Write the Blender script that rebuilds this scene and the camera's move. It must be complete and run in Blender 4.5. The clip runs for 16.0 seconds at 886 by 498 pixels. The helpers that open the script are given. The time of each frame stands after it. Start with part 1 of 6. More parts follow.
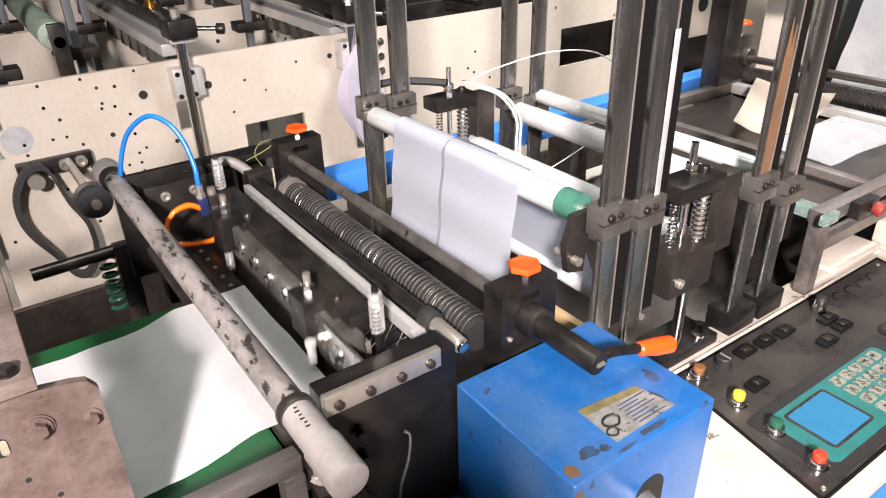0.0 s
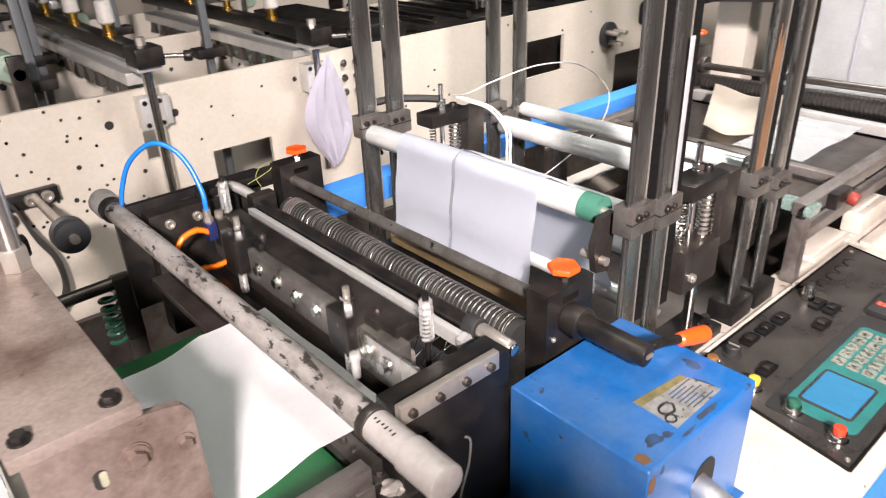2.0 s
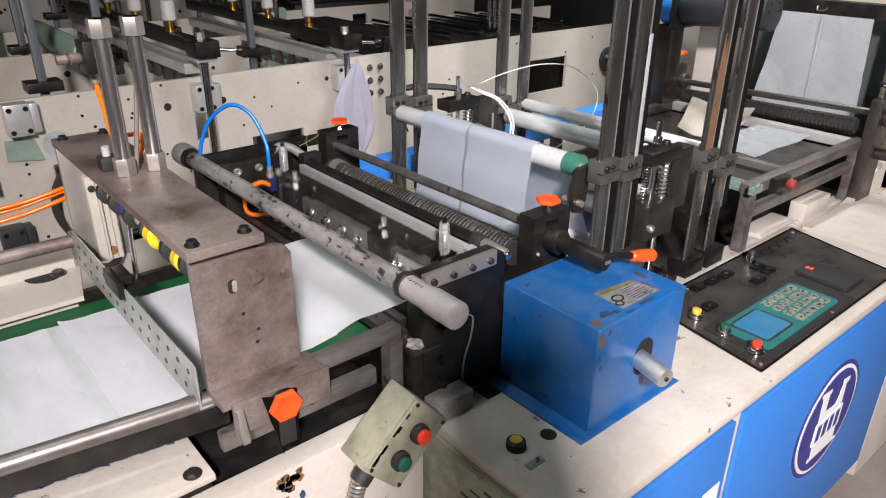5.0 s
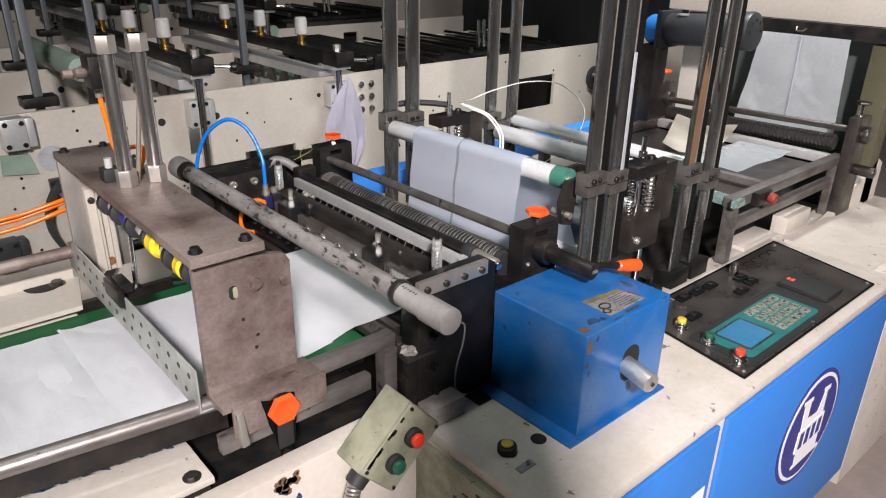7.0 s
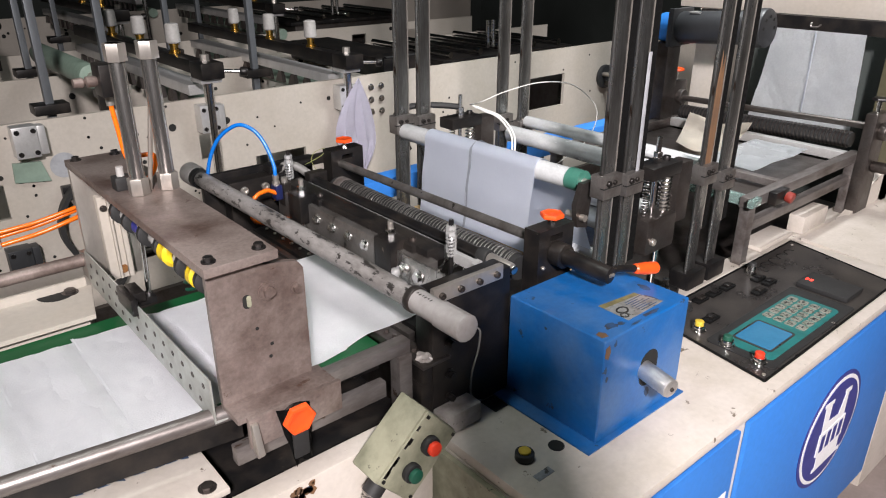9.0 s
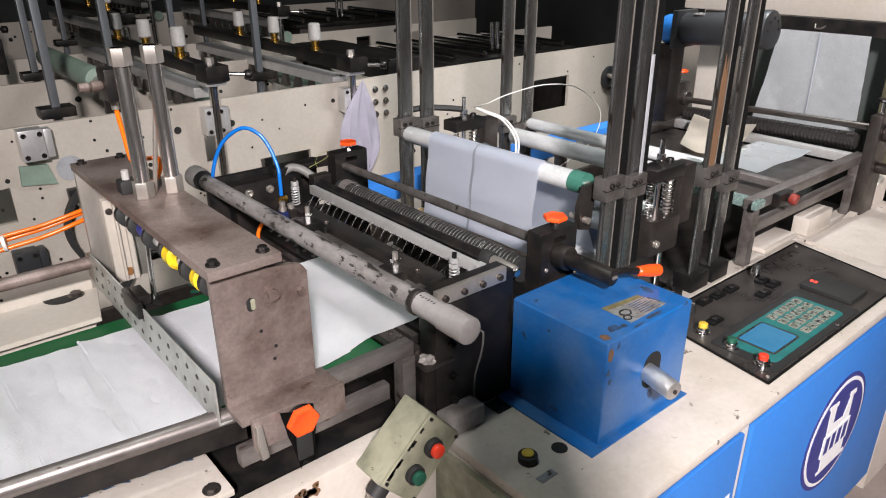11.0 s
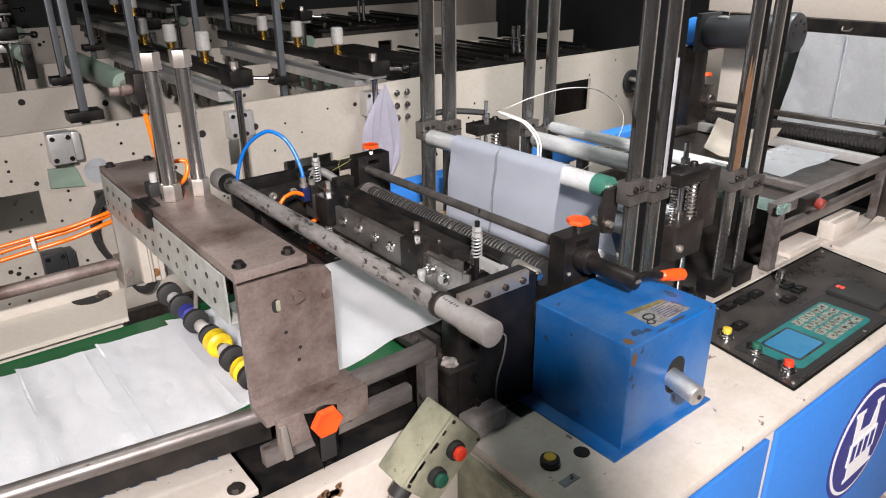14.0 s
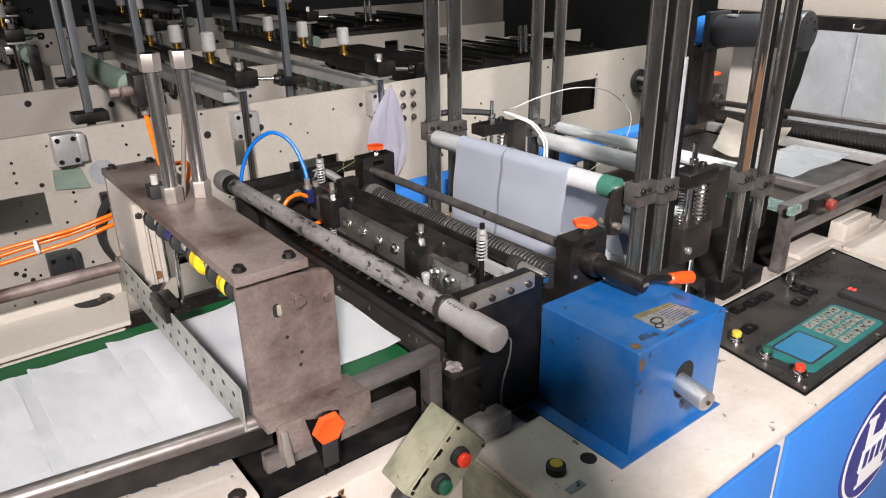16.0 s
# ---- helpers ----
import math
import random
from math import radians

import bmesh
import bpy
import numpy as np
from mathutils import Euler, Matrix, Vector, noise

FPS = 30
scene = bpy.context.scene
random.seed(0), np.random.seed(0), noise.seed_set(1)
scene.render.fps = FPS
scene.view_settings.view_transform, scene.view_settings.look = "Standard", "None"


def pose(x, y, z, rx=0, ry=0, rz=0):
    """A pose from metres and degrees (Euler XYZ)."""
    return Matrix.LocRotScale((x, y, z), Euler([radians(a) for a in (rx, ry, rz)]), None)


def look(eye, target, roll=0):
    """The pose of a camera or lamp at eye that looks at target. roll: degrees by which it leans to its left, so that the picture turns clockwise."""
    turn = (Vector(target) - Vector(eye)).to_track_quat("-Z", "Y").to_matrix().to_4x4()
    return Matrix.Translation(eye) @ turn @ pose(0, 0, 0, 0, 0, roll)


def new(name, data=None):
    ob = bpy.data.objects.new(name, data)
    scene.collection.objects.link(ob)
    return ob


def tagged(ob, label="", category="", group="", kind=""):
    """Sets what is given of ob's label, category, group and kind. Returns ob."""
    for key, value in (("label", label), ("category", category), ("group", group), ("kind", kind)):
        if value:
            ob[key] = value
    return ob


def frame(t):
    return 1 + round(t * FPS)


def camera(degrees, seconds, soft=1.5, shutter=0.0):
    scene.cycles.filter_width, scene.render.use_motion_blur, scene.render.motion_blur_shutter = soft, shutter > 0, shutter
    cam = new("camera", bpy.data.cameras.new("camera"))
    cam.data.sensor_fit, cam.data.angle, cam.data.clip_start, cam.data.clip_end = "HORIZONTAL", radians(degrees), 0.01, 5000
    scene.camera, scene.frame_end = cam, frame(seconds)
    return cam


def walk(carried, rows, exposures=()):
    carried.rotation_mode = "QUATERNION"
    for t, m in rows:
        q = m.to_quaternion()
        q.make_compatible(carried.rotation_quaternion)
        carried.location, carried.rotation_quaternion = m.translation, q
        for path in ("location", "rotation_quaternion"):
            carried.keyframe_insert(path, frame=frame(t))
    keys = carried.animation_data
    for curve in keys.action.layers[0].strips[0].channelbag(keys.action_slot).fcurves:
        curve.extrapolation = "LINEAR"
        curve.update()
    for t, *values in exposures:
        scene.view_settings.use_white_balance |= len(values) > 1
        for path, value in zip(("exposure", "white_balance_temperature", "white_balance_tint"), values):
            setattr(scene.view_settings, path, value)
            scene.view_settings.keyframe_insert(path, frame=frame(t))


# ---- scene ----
cam = camera(64.1, 16.0, soft=1.1, shutter=0.5)
METRES, EYE, TILT, LEAN, TURN = 1.0, 1.88, 0.0, 0.0, -34.5
ROWS = [
    (0.0, 0.0, 0.0, 0.0, -0.73, -28.69, 1.33),
    (0.5, 0.0154, 0.0055, -0.0033, 0.24, -28.84, 1.79),
    (1.0, 0.0291, 0.0171, -0.0051, 1.43, -29.03, 1.81),
    (1.5, -0.0325, 0.0169, 0.0006, -0.61, -28.37, 1.15),
    (2.0, -0.181, -0.0219, 0.0015, -6.82, -27.28, 2.02),
    (2.5, -0.295, -0.0966, 0.0165, -10.95, -26.04, 1.52),
    (3.0, -0.3603, -0.1367, 0.0198, -12.58, -26.27, 1.15),
    (3.5, -0.3575, -0.1955, 0.01, -10.88, -25.12, 1.09),
    (4.0, -0.31, -0.3384, -0.0071, -6.38, -25.45, -0.06),
    (6.5, -0.261, -0.5314, -0.0063, -5.54, -24.16, -0.84),
    (7.0, -0.2779, -0.5332, -0.0024, -6.39, -23.65, -0.91),
    (7.5, -0.2861, -0.5173, -0.0032, -6.19, -23.69, -0.49),
    (8.0, -0.2826, -0.5172, -0.0014, -6.22, -23.82, -0.36),
    (8.5, -0.2816, -0.5123, -0.0003, -6.01, -23.84, -0.02),
    (9.0, -0.2852, -0.5113, 0.0001, -5.9, -23.64, -0.03),
    (9.5, -0.2874, -0.5113, 0.0014, -5.83, -23.75, -0.18),
    (12.0, -0.2785, -0.5177, 0.0052, -5.22, -23.47, 0.58),
    (12.5, -0.2863, -0.5208, 0.0037, -4.52, -23.77, 0.46),
    (13.0, -0.2876, -0.5293, 0.0073, -4.01, -23.63, 0.76),
    (13.5, -0.291, -0.52, 0.0058, -3.85, -23.34, 0.63),
    (14.0, -0.2898, -0.5195, 0.0054, -4.0, -23.23, 0.53),
    (14.5, -0.2898, -0.5155, 0.0045, -3.83, -23.2, 0.52),
    (15.0, -0.2882, -0.5083, 0.0029, -3.72, -23.27, 0.58),
    (15.5, -0.2838, -0.5002, 0.0013, -3.6, -23.34, 0.71),
    (16.0, -0.2811, -0.497, 0.0021, -3.45, -23.23, 0.81),
]
STOPS = [(0.0, 0.64, 7000, 15), (1.5, 0.64, 7000, 15), (2.0, 0.66, 7000, 14), (2.5, 0.66, 6800, 11), (3.0, 0.66, 6600, 10), (3.5, 0.33, 6500, 10), (4.2, 0.0, 6500, 10),
         (6.3, -0.08, 6500, 10), (12.0, -0.06, 6550, 10), (16.0, 0.0, 6600, 10)]
walk(cam, [(t, pose(0, 0, EYE, TILT, LEAN, TURN) @ pose(METRES * x, METRES * y, METRES * z, 90 + pitch, roll, yaw)) for t, x, y, z, yaw, pitch, roll in ROWS], STOPS)

# ---- light ----
world = bpy.data.worlds.new("world")
scene.world = world
world.use_nodes = True
world.node_tree.nodes["Background"].inputs[0].default_value = (0.55, 0.60, 0.62, 1)
world.node_tree.nodes["Background"].inputs[1].default_value = 0.023


def lamp(name, at, to, watts, sx, sy, colour, spread=math.pi):
    data = bpy.data.lights.new(name, "AREA")
    data.shape, data.size, data.size_y, data.energy, data.color = "RECTANGLE", sx, sy, watts, colour
    data.spread = spread
    ob = new(name, data)
    ob.matrix_basis = look(at, to)
    return tagged(ob, "unseen area light aimed at the machine", "lamp", kind="structure")


lamp("work_light", (-1.6, -2.1, 3.4), (2.3, 1.3, 0.9), 230, 0.34, 0.34, (1.0, 0.930, 0.940), math.radians(125))
# added fill with no visible fixture: lifts the back wall on the right
lamp("fill_light", (2.6, 1.3, 3.6), (2.7, 2.3, 1.0), 50, 1.2, 0.2, (0.97, 0.99, 1.0), math.radians(105))
# weak greenish fill, also added, softens the shade on sheet and deck
lamp("fill_light", (-0.1, 1.0, 3.8), (-0.1, 1.1, 0.9), 9, 1.2, 0.2, (0.92, 1.0, 0.95), math.radians(120))


# ---- materials ----
def mat(name, colour, rough=0.5, metal=0.0, dirt=None, amount=0.5, scale=6.0, grain=90.0, bump=0.06, spec=0.5, stretch=(1, 1, 1), vary=0.12,
        transmission=0.0, alpha=1.0, emit=0.0, chips=None, chip_scale=30.0, chip_at=0.68):
    """A surface with stains (large) and grain (fine): dirt is the colour of the stains."""
    m = bpy.data.materials.new(name)
    m.use_nodes = True
    nt = m.node_tree
    b = nt.nodes["Principled BSDF"]
    tex = nt.nodes.new("ShaderNodeTexCoord")
    mp = nt.nodes.new("ShaderNodeMapping")
    mp.inputs["Scale"].default_value = stretch
    nt.links.new(tex.outputs["Object"], mp.inputs["Vector"])

    def noise_node(s, detail=5.0, r=0.6):
        n = nt.nodes.new("ShaderNodeTexNoise")
        n.inputs["Scale"].default_value, n.inputs["Detail"].default_value, n.inputs["Roughness"].default_value = s, detail, r
        nt.links.new(mp.outputs[0], n.inputs["Vector"])
        return n
    big, fine = noise_node(scale), noise_node(grain, 3.0)
    ramp = nt.nodes.new("ShaderNodeValToRGB")
    ramp.color_ramp.elements[0].position, ramp.color_ramp.elements[1].position = 0.42, 0.72
    nt.links.new(big.outputs["Fac"], ramp.inputs[0])
    dirt = dirt or tuple(c * 0.6 for c in colour)
    mul = nt.nodes.new("ShaderNodeMath")
    mul.operation = "MULTIPLY"
    mul.inputs[1].default_value = amount
    nt.links.new(ramp.outputs["Color"], mul.inputs[0])
    mix = nt.nodes.new("ShaderNodeMix")
    mix.data_type = "RGBA"
    mix.inputs["A"].default_value, mix.inputs["B"].default_value = (*colour, 1), (*dirt, 1)
    nt.links.new(mul.outputs[0], mix.inputs["Factor"])
    hsv = nt.nodes.new("ShaderNodeHueSaturation")
    mr = nt.nodes.new("ShaderNodeMapRange")
    mr.inputs["To Min"].default_value, mr.inputs["To Max"].default_value = 1 - vary, 1 + vary
    nt.links.new(fine.outputs["Fac"], mr.inputs["Value"])
    nt.links.new(mr.outputs[0], hsv.inputs["Value"])
    out = mix.outputs["Result"]
    if chips:
        spot = noise_node(chip_scale, 6.0, 0.65)
        cr = nt.nodes.new("ShaderNodeValToRGB")
        cr.color_ramp.elements[0].position, cr.color_ramp.elements[1].position = chip_at, chip_at + 0.03
        nt.links.new(spot.outputs["Fac"], cr.inputs[0])
        mix2 = nt.nodes.new("ShaderNodeMix")
        mix2.data_type = "RGBA"
        mix2.inputs["B"].default_value = (*chips, 1)
        nt.links.new(cr.outputs["Color"], mix2.inputs["Factor"])
        nt.links.new(out, mix2.inputs["A"])
        out = mix2.outputs["Result"]
    nt.links.new(out, hsv.inputs["Color"])
    nt.links.new(hsv.outputs[0], b.inputs["Base Color"])
    rr = nt.nodes.new("ShaderNodeMapRange")
    rr.inputs["To Min"].default_value, rr.inputs["To Max"].default_value = max(0.03, rough - 0.12), min(1, rough + 0.15)
    nt.links.new(big.outputs["Fac"], rr.inputs["Value"])
    nt.links.new(rr.outputs[0], b.inputs["Roughness"])
    b.inputs["Metallic"].default_value = metal
    b.inputs["Specular IOR Level"].default_value = spec
    b.inputs["Transmission Weight"].default_value = transmission
    b.inputs["Alpha"].default_value = alpha
    if emit:
        b.inputs["Emission Color"].default_value, b.inputs["Emission Strength"].default_value = (*colour, 1), emit
    if bump:
        bp = nt.nodes.new("ShaderNodeBump")
        bp.inputs["Strength"].default_value, bp.inputs["Distance"].default_value = bump * 4, 0.0015
        nt.links.new(fine.outputs["Fac"], bp.inputs["Height"])
        nt.links.new(bp.outputs[0], b.inputs["Normal"])
    return m


CREAM = mat("cream_paint", (0.475, 0.437, 0.385), 0.45, dirt=(0.385, 0.340, 0.272), amount=0.45, scale=3.0, grain=60, chips=(0.22, 0.17, 0.12), chip_scale=22, chip_at=0.73)
WHITE = mat("white_paint", (0.58, 0.53, 0.475), 0.42, dirt=(0.43, 0.385, 0.315), amount=0.6, scale=7, grain=70, chips=(0.16, 0.13, 0.10), chip_scale=30, chip_at=0.648)
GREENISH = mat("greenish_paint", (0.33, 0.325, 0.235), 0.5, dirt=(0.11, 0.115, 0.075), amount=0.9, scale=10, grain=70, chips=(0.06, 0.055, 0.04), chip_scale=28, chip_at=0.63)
BLUE = mat("blue_paint", (0.006, 0.108, 0.35), 0.32, dirt=(0.105, 0.20, 0.36), amount=0.62, scale=6.5, grain=80, bump=0.04, vary=0.2, chips=(0.030, 0.038, 0.060), chip_scale=17, chip_at=0.655)
SMUDGE = mat("oily_smudge", (0.035, 0.045, 0.07), 0.5, dirt=(0.02, 0.10, 0.26), amount=0.9, scale=45)
STRIPGREY = mat("greyed_strip", (0.36, 0.37, 0.39), 0.5, dirt=(0.24, 0.25, 0.26), amount=0.7, scale=20)
BROWNRUST = mat("brown_rust", (0.20, 0.105, 0.05), 0.6, dirt=(0.07, 0.05, 0.04), amount=0.9, scale=14, stretch=(1, 1, 0.3))
STRUT = mat("blue_grey_strut", (0.17, 0.185, 0.20), 0.35, metal=0.5, dirt=(0.09, 0.095, 0.10), amount=0.7, scale=14, stretch=(1, 1, 0.2))
JAWSTEEL = mat("oiled_jaw_steel", (0.235, 0.222, 0.21), 0.33, metal=0.7, dirt=(0.075, 0.062, 0.052), amount=0.85, scale=11, grain=140, vary=0.2, chips=(0.03, 0.027, 0.024), chip_scale=30, chip_at=0.64)
PLATEBAR = mat("white_cast_paint", (0.40, 0.37, 0.345), 0.5, dirt=(0.13, 0.115, 0.10), amount=0.8, scale=14, chips=(0.05, 0.045, 0.04), chip_scale=30, chip_at=0.66)
RACK = mat("black_rack", (0.006, 0.006, 0.006), 0.6, amount=0.3, scale=30, spec=0.15)
WIRE = mat("grey_cable", (0.18, 0.175, 0.165), 0.5, amount=0.4, scale=20)
KNURL = mat("knurled_steel", (0.70, 0.69, 0.66), 0.34, metal=0.85, dirt=(0.45, 0.44, 0.42), amount=0.5, scale=60, grain=420, bump=0.25)
RINGS = mat("dull_wire_rings", (0.30, 0.285, 0.27), 0.32, metal=0.85, dirt=(0.07, 0.06, 0.055), amount=0.9, scale=10)
SATIN = mat("satin_steel", (0.60, 0.585, 0.565), 0.24, metal=0.95, dirt=(0.42, 0.40, 0.37), amount=0.5, scale=14, grain=160, stretch=(1, 1, 0.2))
DULLRED = mat("dull_red_plastic", (0.24, 0.03, 0.02), 0.5, amount=0.4, scale=40)
BLUEPANEL = mat("blue_panel", (0.03, 0.19, 0.60), 0.5, dirt=(0.05, 0.22, 0.58), amount=0.4, scale=4, grain=60, bump=0.03)
NAVY = mat("navy_print", (0.03, 0.035, 0.22), 0.5, scale=8)
PRINTW = mat("white_print", (0.85, 0.85, 0.86), 0.5, scale=8, amount=0.15)
BLACKED = mat("blackened_steel", (0.011, 0.0105, 0.011), 0.36, metal=0.35, dirt=(0.042, 0.034, 0.028), amount=0.75, scale=14, grain=120, chips=(0.15, 0.125, 0.10), chip_scale=40, chip_at=0.715)
DARKSTEEL = mat("dark_steel", (0.125, 0.112, 0.105), 0.36, metal=0.85, dirt=(0.06, 0.042, 0.034), amount=0.75, scale=12, grain=140, vary=0.2)
POSTSTEEL = mat("worn_post_steel", (0.27, 0.275, 0.268), 0.27, metal=0.9, dirt=(0.075, 0.066, 0.058), amount=0.95, scale=22, grain=150, stretch=(1, 1, 0.15), vary=0.25, chips=(0.05, 0.034, 0.025), chip_scale=30, chip_at=0.64)
STEEL = mat("bare_steel", (0.50, 0.47, 0.43), 0.34, metal=0.75, dirt=(0.22, 0.17, 0.13), amount=0.5, scale=10, grain=150, stretch=(1, 1, 0.25))
BROWNSTEEL = mat("browned_steel_plate", (0.275, 0.225, 0.203), 0.42, metal=0.45, dirt=(0.070, 0.040, 0.031), amount=1.0, scale=6.0, grain=150, vary=0.35, chips=(0.09, 0.052, 0.038), chip_scale=14, chip_at=0.64)
CHROME = mat("polished_steel", (0.74, 0.73, 0.71), 0.16, metal=1.0, amount=0.25, scale=12, bump=0.01, vary=0.06)
BRIGHTALU = mat("film_covered_aluminium", (0.70, 0.715, 0.72), 0.22, metal=0.25, dirt=(0.46, 0.48, 0.48), amount=0.7, scale=18, grain=160, stretch=(1, 0.6, 1), vary=0.15)
ALU = mat("aluminium", (0.68, 0.68, 0.67), 0.33, metal=0.6, dirt=(0.45, 0.44, 0.42), amount=0.4, scale=16, grain=160)
GALV = mat("galvanised_plate", (0.48, 0.50, 0.47), 0.42, metal=0.45, dirt=(0.28, 0.27, 0.24), amount=0.6, scale=18, grain=120)
FRAMEGREY = mat("grey_steel_tube", (0.235, 0.215, 0.205), 0.40, metal=0.65, dirt=(0.09, 0.068, 0.058), amount=0.9, scale=18, grain=100, stretch=(0.35, 1, 1), vary=0.25, chips=(0.08, 0.05, 0.035), chip_scale=20, chip_at=0.66)
PVC = mat("grey_stained_pipe", (0.255, 0.240, 0.230), 0.40, dirt=(0.10, 0.090, 0.082), amount=0.95, scale=22, grain=110, stretch=(1, 0.45, 1), chips=(0.030, 0.027, 0.025), chip_scale=48, chip_at=0.56, vary=0.35)
PVCCAP = mat("pale_grey_plastic_cap", (0.34, 0.325, 0.315), 0.36, dirt=(0.19, 0.175, 0.16), amount=0.6, scale=18)
RUST = mat("rusty_steel", (0.30, 0.14, 0.05), 0.55, metal=0.4, dirt=(0.16, 0.08, 0.04), amount=0.6, scale=25, grain=140)
ORANGE = mat("orange_plastic", (0.86, 0.088, 0.012), 0.34, dirt=(0.55, 0.05, 0.015), amount=0.25, scale=30, grain=150)
REDPL = mat("red_plastic", (0.75, 0.05, 0.02), 0.35, amount=0.2, scale=40)
GREENPL = mat("green_plastic", (0.012, 0.09, 0.055), 0.4, amount=0.2, scale=40)
YELLOWPL = mat("yellow_plastic", (0.65, 0.47, 0.05), 0.4, amount=0.2, scale=40)
TAPE = mat("yellow_tape", (0.85, 0.60, 0.02), 0.4, dirt=(0.12, 0.09, 0.01), amount=0.6, scale=30)
BELT = mat("green_belt", (0.004, 0.075, 0.022), 0.45, dirt=(0.006, 0.05, 0.016), amount=0.5, scale=5, grain=140, bump=0.03)
RUBBER = mat("black_rubber", (0.018, 0.018, 0.018), 0.6, amount=0.3, scale=20)
BLACKPANEL = mat("black_control_plate", (0.026, 0.024, 0.023), 0.28, dirt=(0.075, 0.066, 0.058), amount=0.7, scale=7, grain=160, vary=0.3, chips=(0.11, 0.10, 0.09), chip_scale=55, chip_at=0.69)
TEAL = mat("teal_membrane", (0.014, 0.165, 0.160), 0.35, dirt=(0.02, 0.10, 0.09), amount=0.7, scale=20)
KEYCAP = mat("worn_key", (0.26, 0.265, 0.225), 0.5, dirt=(0.09, 0.12, 0.09), amount=0.9, scale=60, chips=(0.05, 0.05, 0.04), chip_scale=120, chip_at=0.54)
LCD = mat("lcd_glass", (0.028, 0.18, 0.34), 0.2, dirt=(0.02, 0.15, 0.28), amount=0.6, scale=25, bump=0, emit=0.04)
LEDRED = mat("red_digit", (1.0, 0.05, 0.03), 0.4, emit=2.0)
FILM = mat("white_nonwoven_bag", (0.90, 0.91, 0.93), 0.6, dirt=(0.76, 0.775, 0.80), amount=0.5, scale=8, grain=260, bump=0.10, vary=0.04)
CLOTH = mat("pale_blue_web", (0.66, 0.70, 0.78), 0.36, dirt=(0.58, 0.62, 0.71), amount=0.4, scale=9, grain=300, bump=0.08, vary=0.04)
RAG = mat("mauve_rag", (0.62, 0.60, 0.70), 0.8, dirt=(0.5, 0.48, 0.58), amount=0.4, scale=20, grain=200, bump=0.2)
SEAMGREY = mat("grey_seam", (0.36, 0.39, 0.44), 0.5, amount=0.3, scale=20)
BRASS = mat("brass", (0.60, 0.36, 0.08), 0.28, metal=1.0, amount=0.3, scale=30)
WHITEPL = mat("grey_white_knob", (0.44, 0.43, 0.41), 0.42, dirt=(0.27, 0.26, 0.24), amount=0.5, scale=40)
TUBEBLUE = mat("blue_air_hose", (0.006, 0.16, 0.60), 0.24, amount=0.1, bump=0)
TUBEDARK = mat("dark_blue_plastic", (0.010, 0.016, 0.075), 0.4, amount=0.3, scale=30)
TUBEORANGE = mat("orange_air_hose", (0.88, 0.17, 0.008), 0.28, amount=0.1, bump=0)
TUBEWHITE = mat("white_cable", (0.75, 0.74, 0.70), 0.45, amount=0.2, bump=0)
YELLOWGREEN = mat("yellow_green_wire", (0.28, 0.30, 0.10), 0.45, amount=0.2, bump=0)
VOID = mat("dark_opening", (0.012, 0.012, 0.011), 0.8, amount=0.3)
FLOOR = mat("concrete_floor", (0.30, 0.25, 0.23), 0.7, dirt=(0.18, 0.15, 0.13), amount=0.6, scale=3, grain=60)
HALL = mat("dark_hall_wall", (0.05, 0.06, 0.055), 0.8, amount=0.5, scale=1.5)
BACKFILM = mat("translucent_white_film", (0.68, 0.71, 0.73), 0.27, dirt=(0.57, 0.61, 0.64), amount=0.6, scale=5, grain=120, bump=0.05)
GLASSY = mat("green_acrylic", (0.40, 0.56, 0.52), 0.08, amount=0.1, bump=0, transmission=0.7)
PALEGREEN = mat("pale_green_plate", (0.23, 0.31, 0.25), 0.5, dirt=(0.13, 0.19, 0.15), amount=0.5, scale=12)
LABEL = mat("worn_metal_label", (0.34, 0.35, 0.345), 0.36, metal=0.35, dirt=(0.16, 0.155, 0.13), amount=0.9, scale=36, chips=(0.08, 0.075, 0.06), chip_scale=60, chip_at=0.60)
LABELY = mat("label_yellow_band", (0.20, 0.17, 0.07), 0.5, dirt=(0.08, 0.07, 0.04), amount=0.8, scale=60)
MOTOR = mat("dark_motor_casting", (0.035, 0.037, 0.040), 0.45, metal=0.3, amount=0.3, scale=20)
MOTORBLUE = mat("motor_blue", (0.02, 0.16, 0.50), 0.4, amount=0.2, scale=20)

# ---- building helpers ----
ORIGIN = {}


def thing(name, at, label, category, group="", kind=""):
    ob = new(name)
    ob.empty_display_size = 0.05
    ob.location = at
    ORIGIN[ob.name] = Vector(at)
    return tagged(ob, label, category, group, kind)


def part(name, bm, material, parent=None, label="", smooth=True):
    """Links a bmesh, drawn in world places, as one mesh object under a thing or a part."""
    data = bpy.data.meshes.new(name)
    bmesh.ops.recalc_face_normals(bm, faces=bm.faces)
    origin = ORIGIN[parent.name] if parent else Vector((0, 0, 0))
    for v in bm.verts:
        v.co -= origin
    if smooth:
        for f in bm.faces:
            f.smooth = True
        for e in bm.edges:
            if len(e.link_faces) == 2 and e.calc_face_angle(0) > 0.6:
                e.smooth = False
    bm.to_mesh(data)
    bm.free()
    data.materials.append(material)
    ob = new(name, data)
    if parent:
        ob.parent = parent
    ORIGIN[ob.name] = origin
    if label:
        ob["label"] = label
    return ob


def solo(name, bm, material, label, category, group="", kind="", smooth=True):
    return tagged(part(name, bm, material, None, "", smooth), label, category, group, kind)


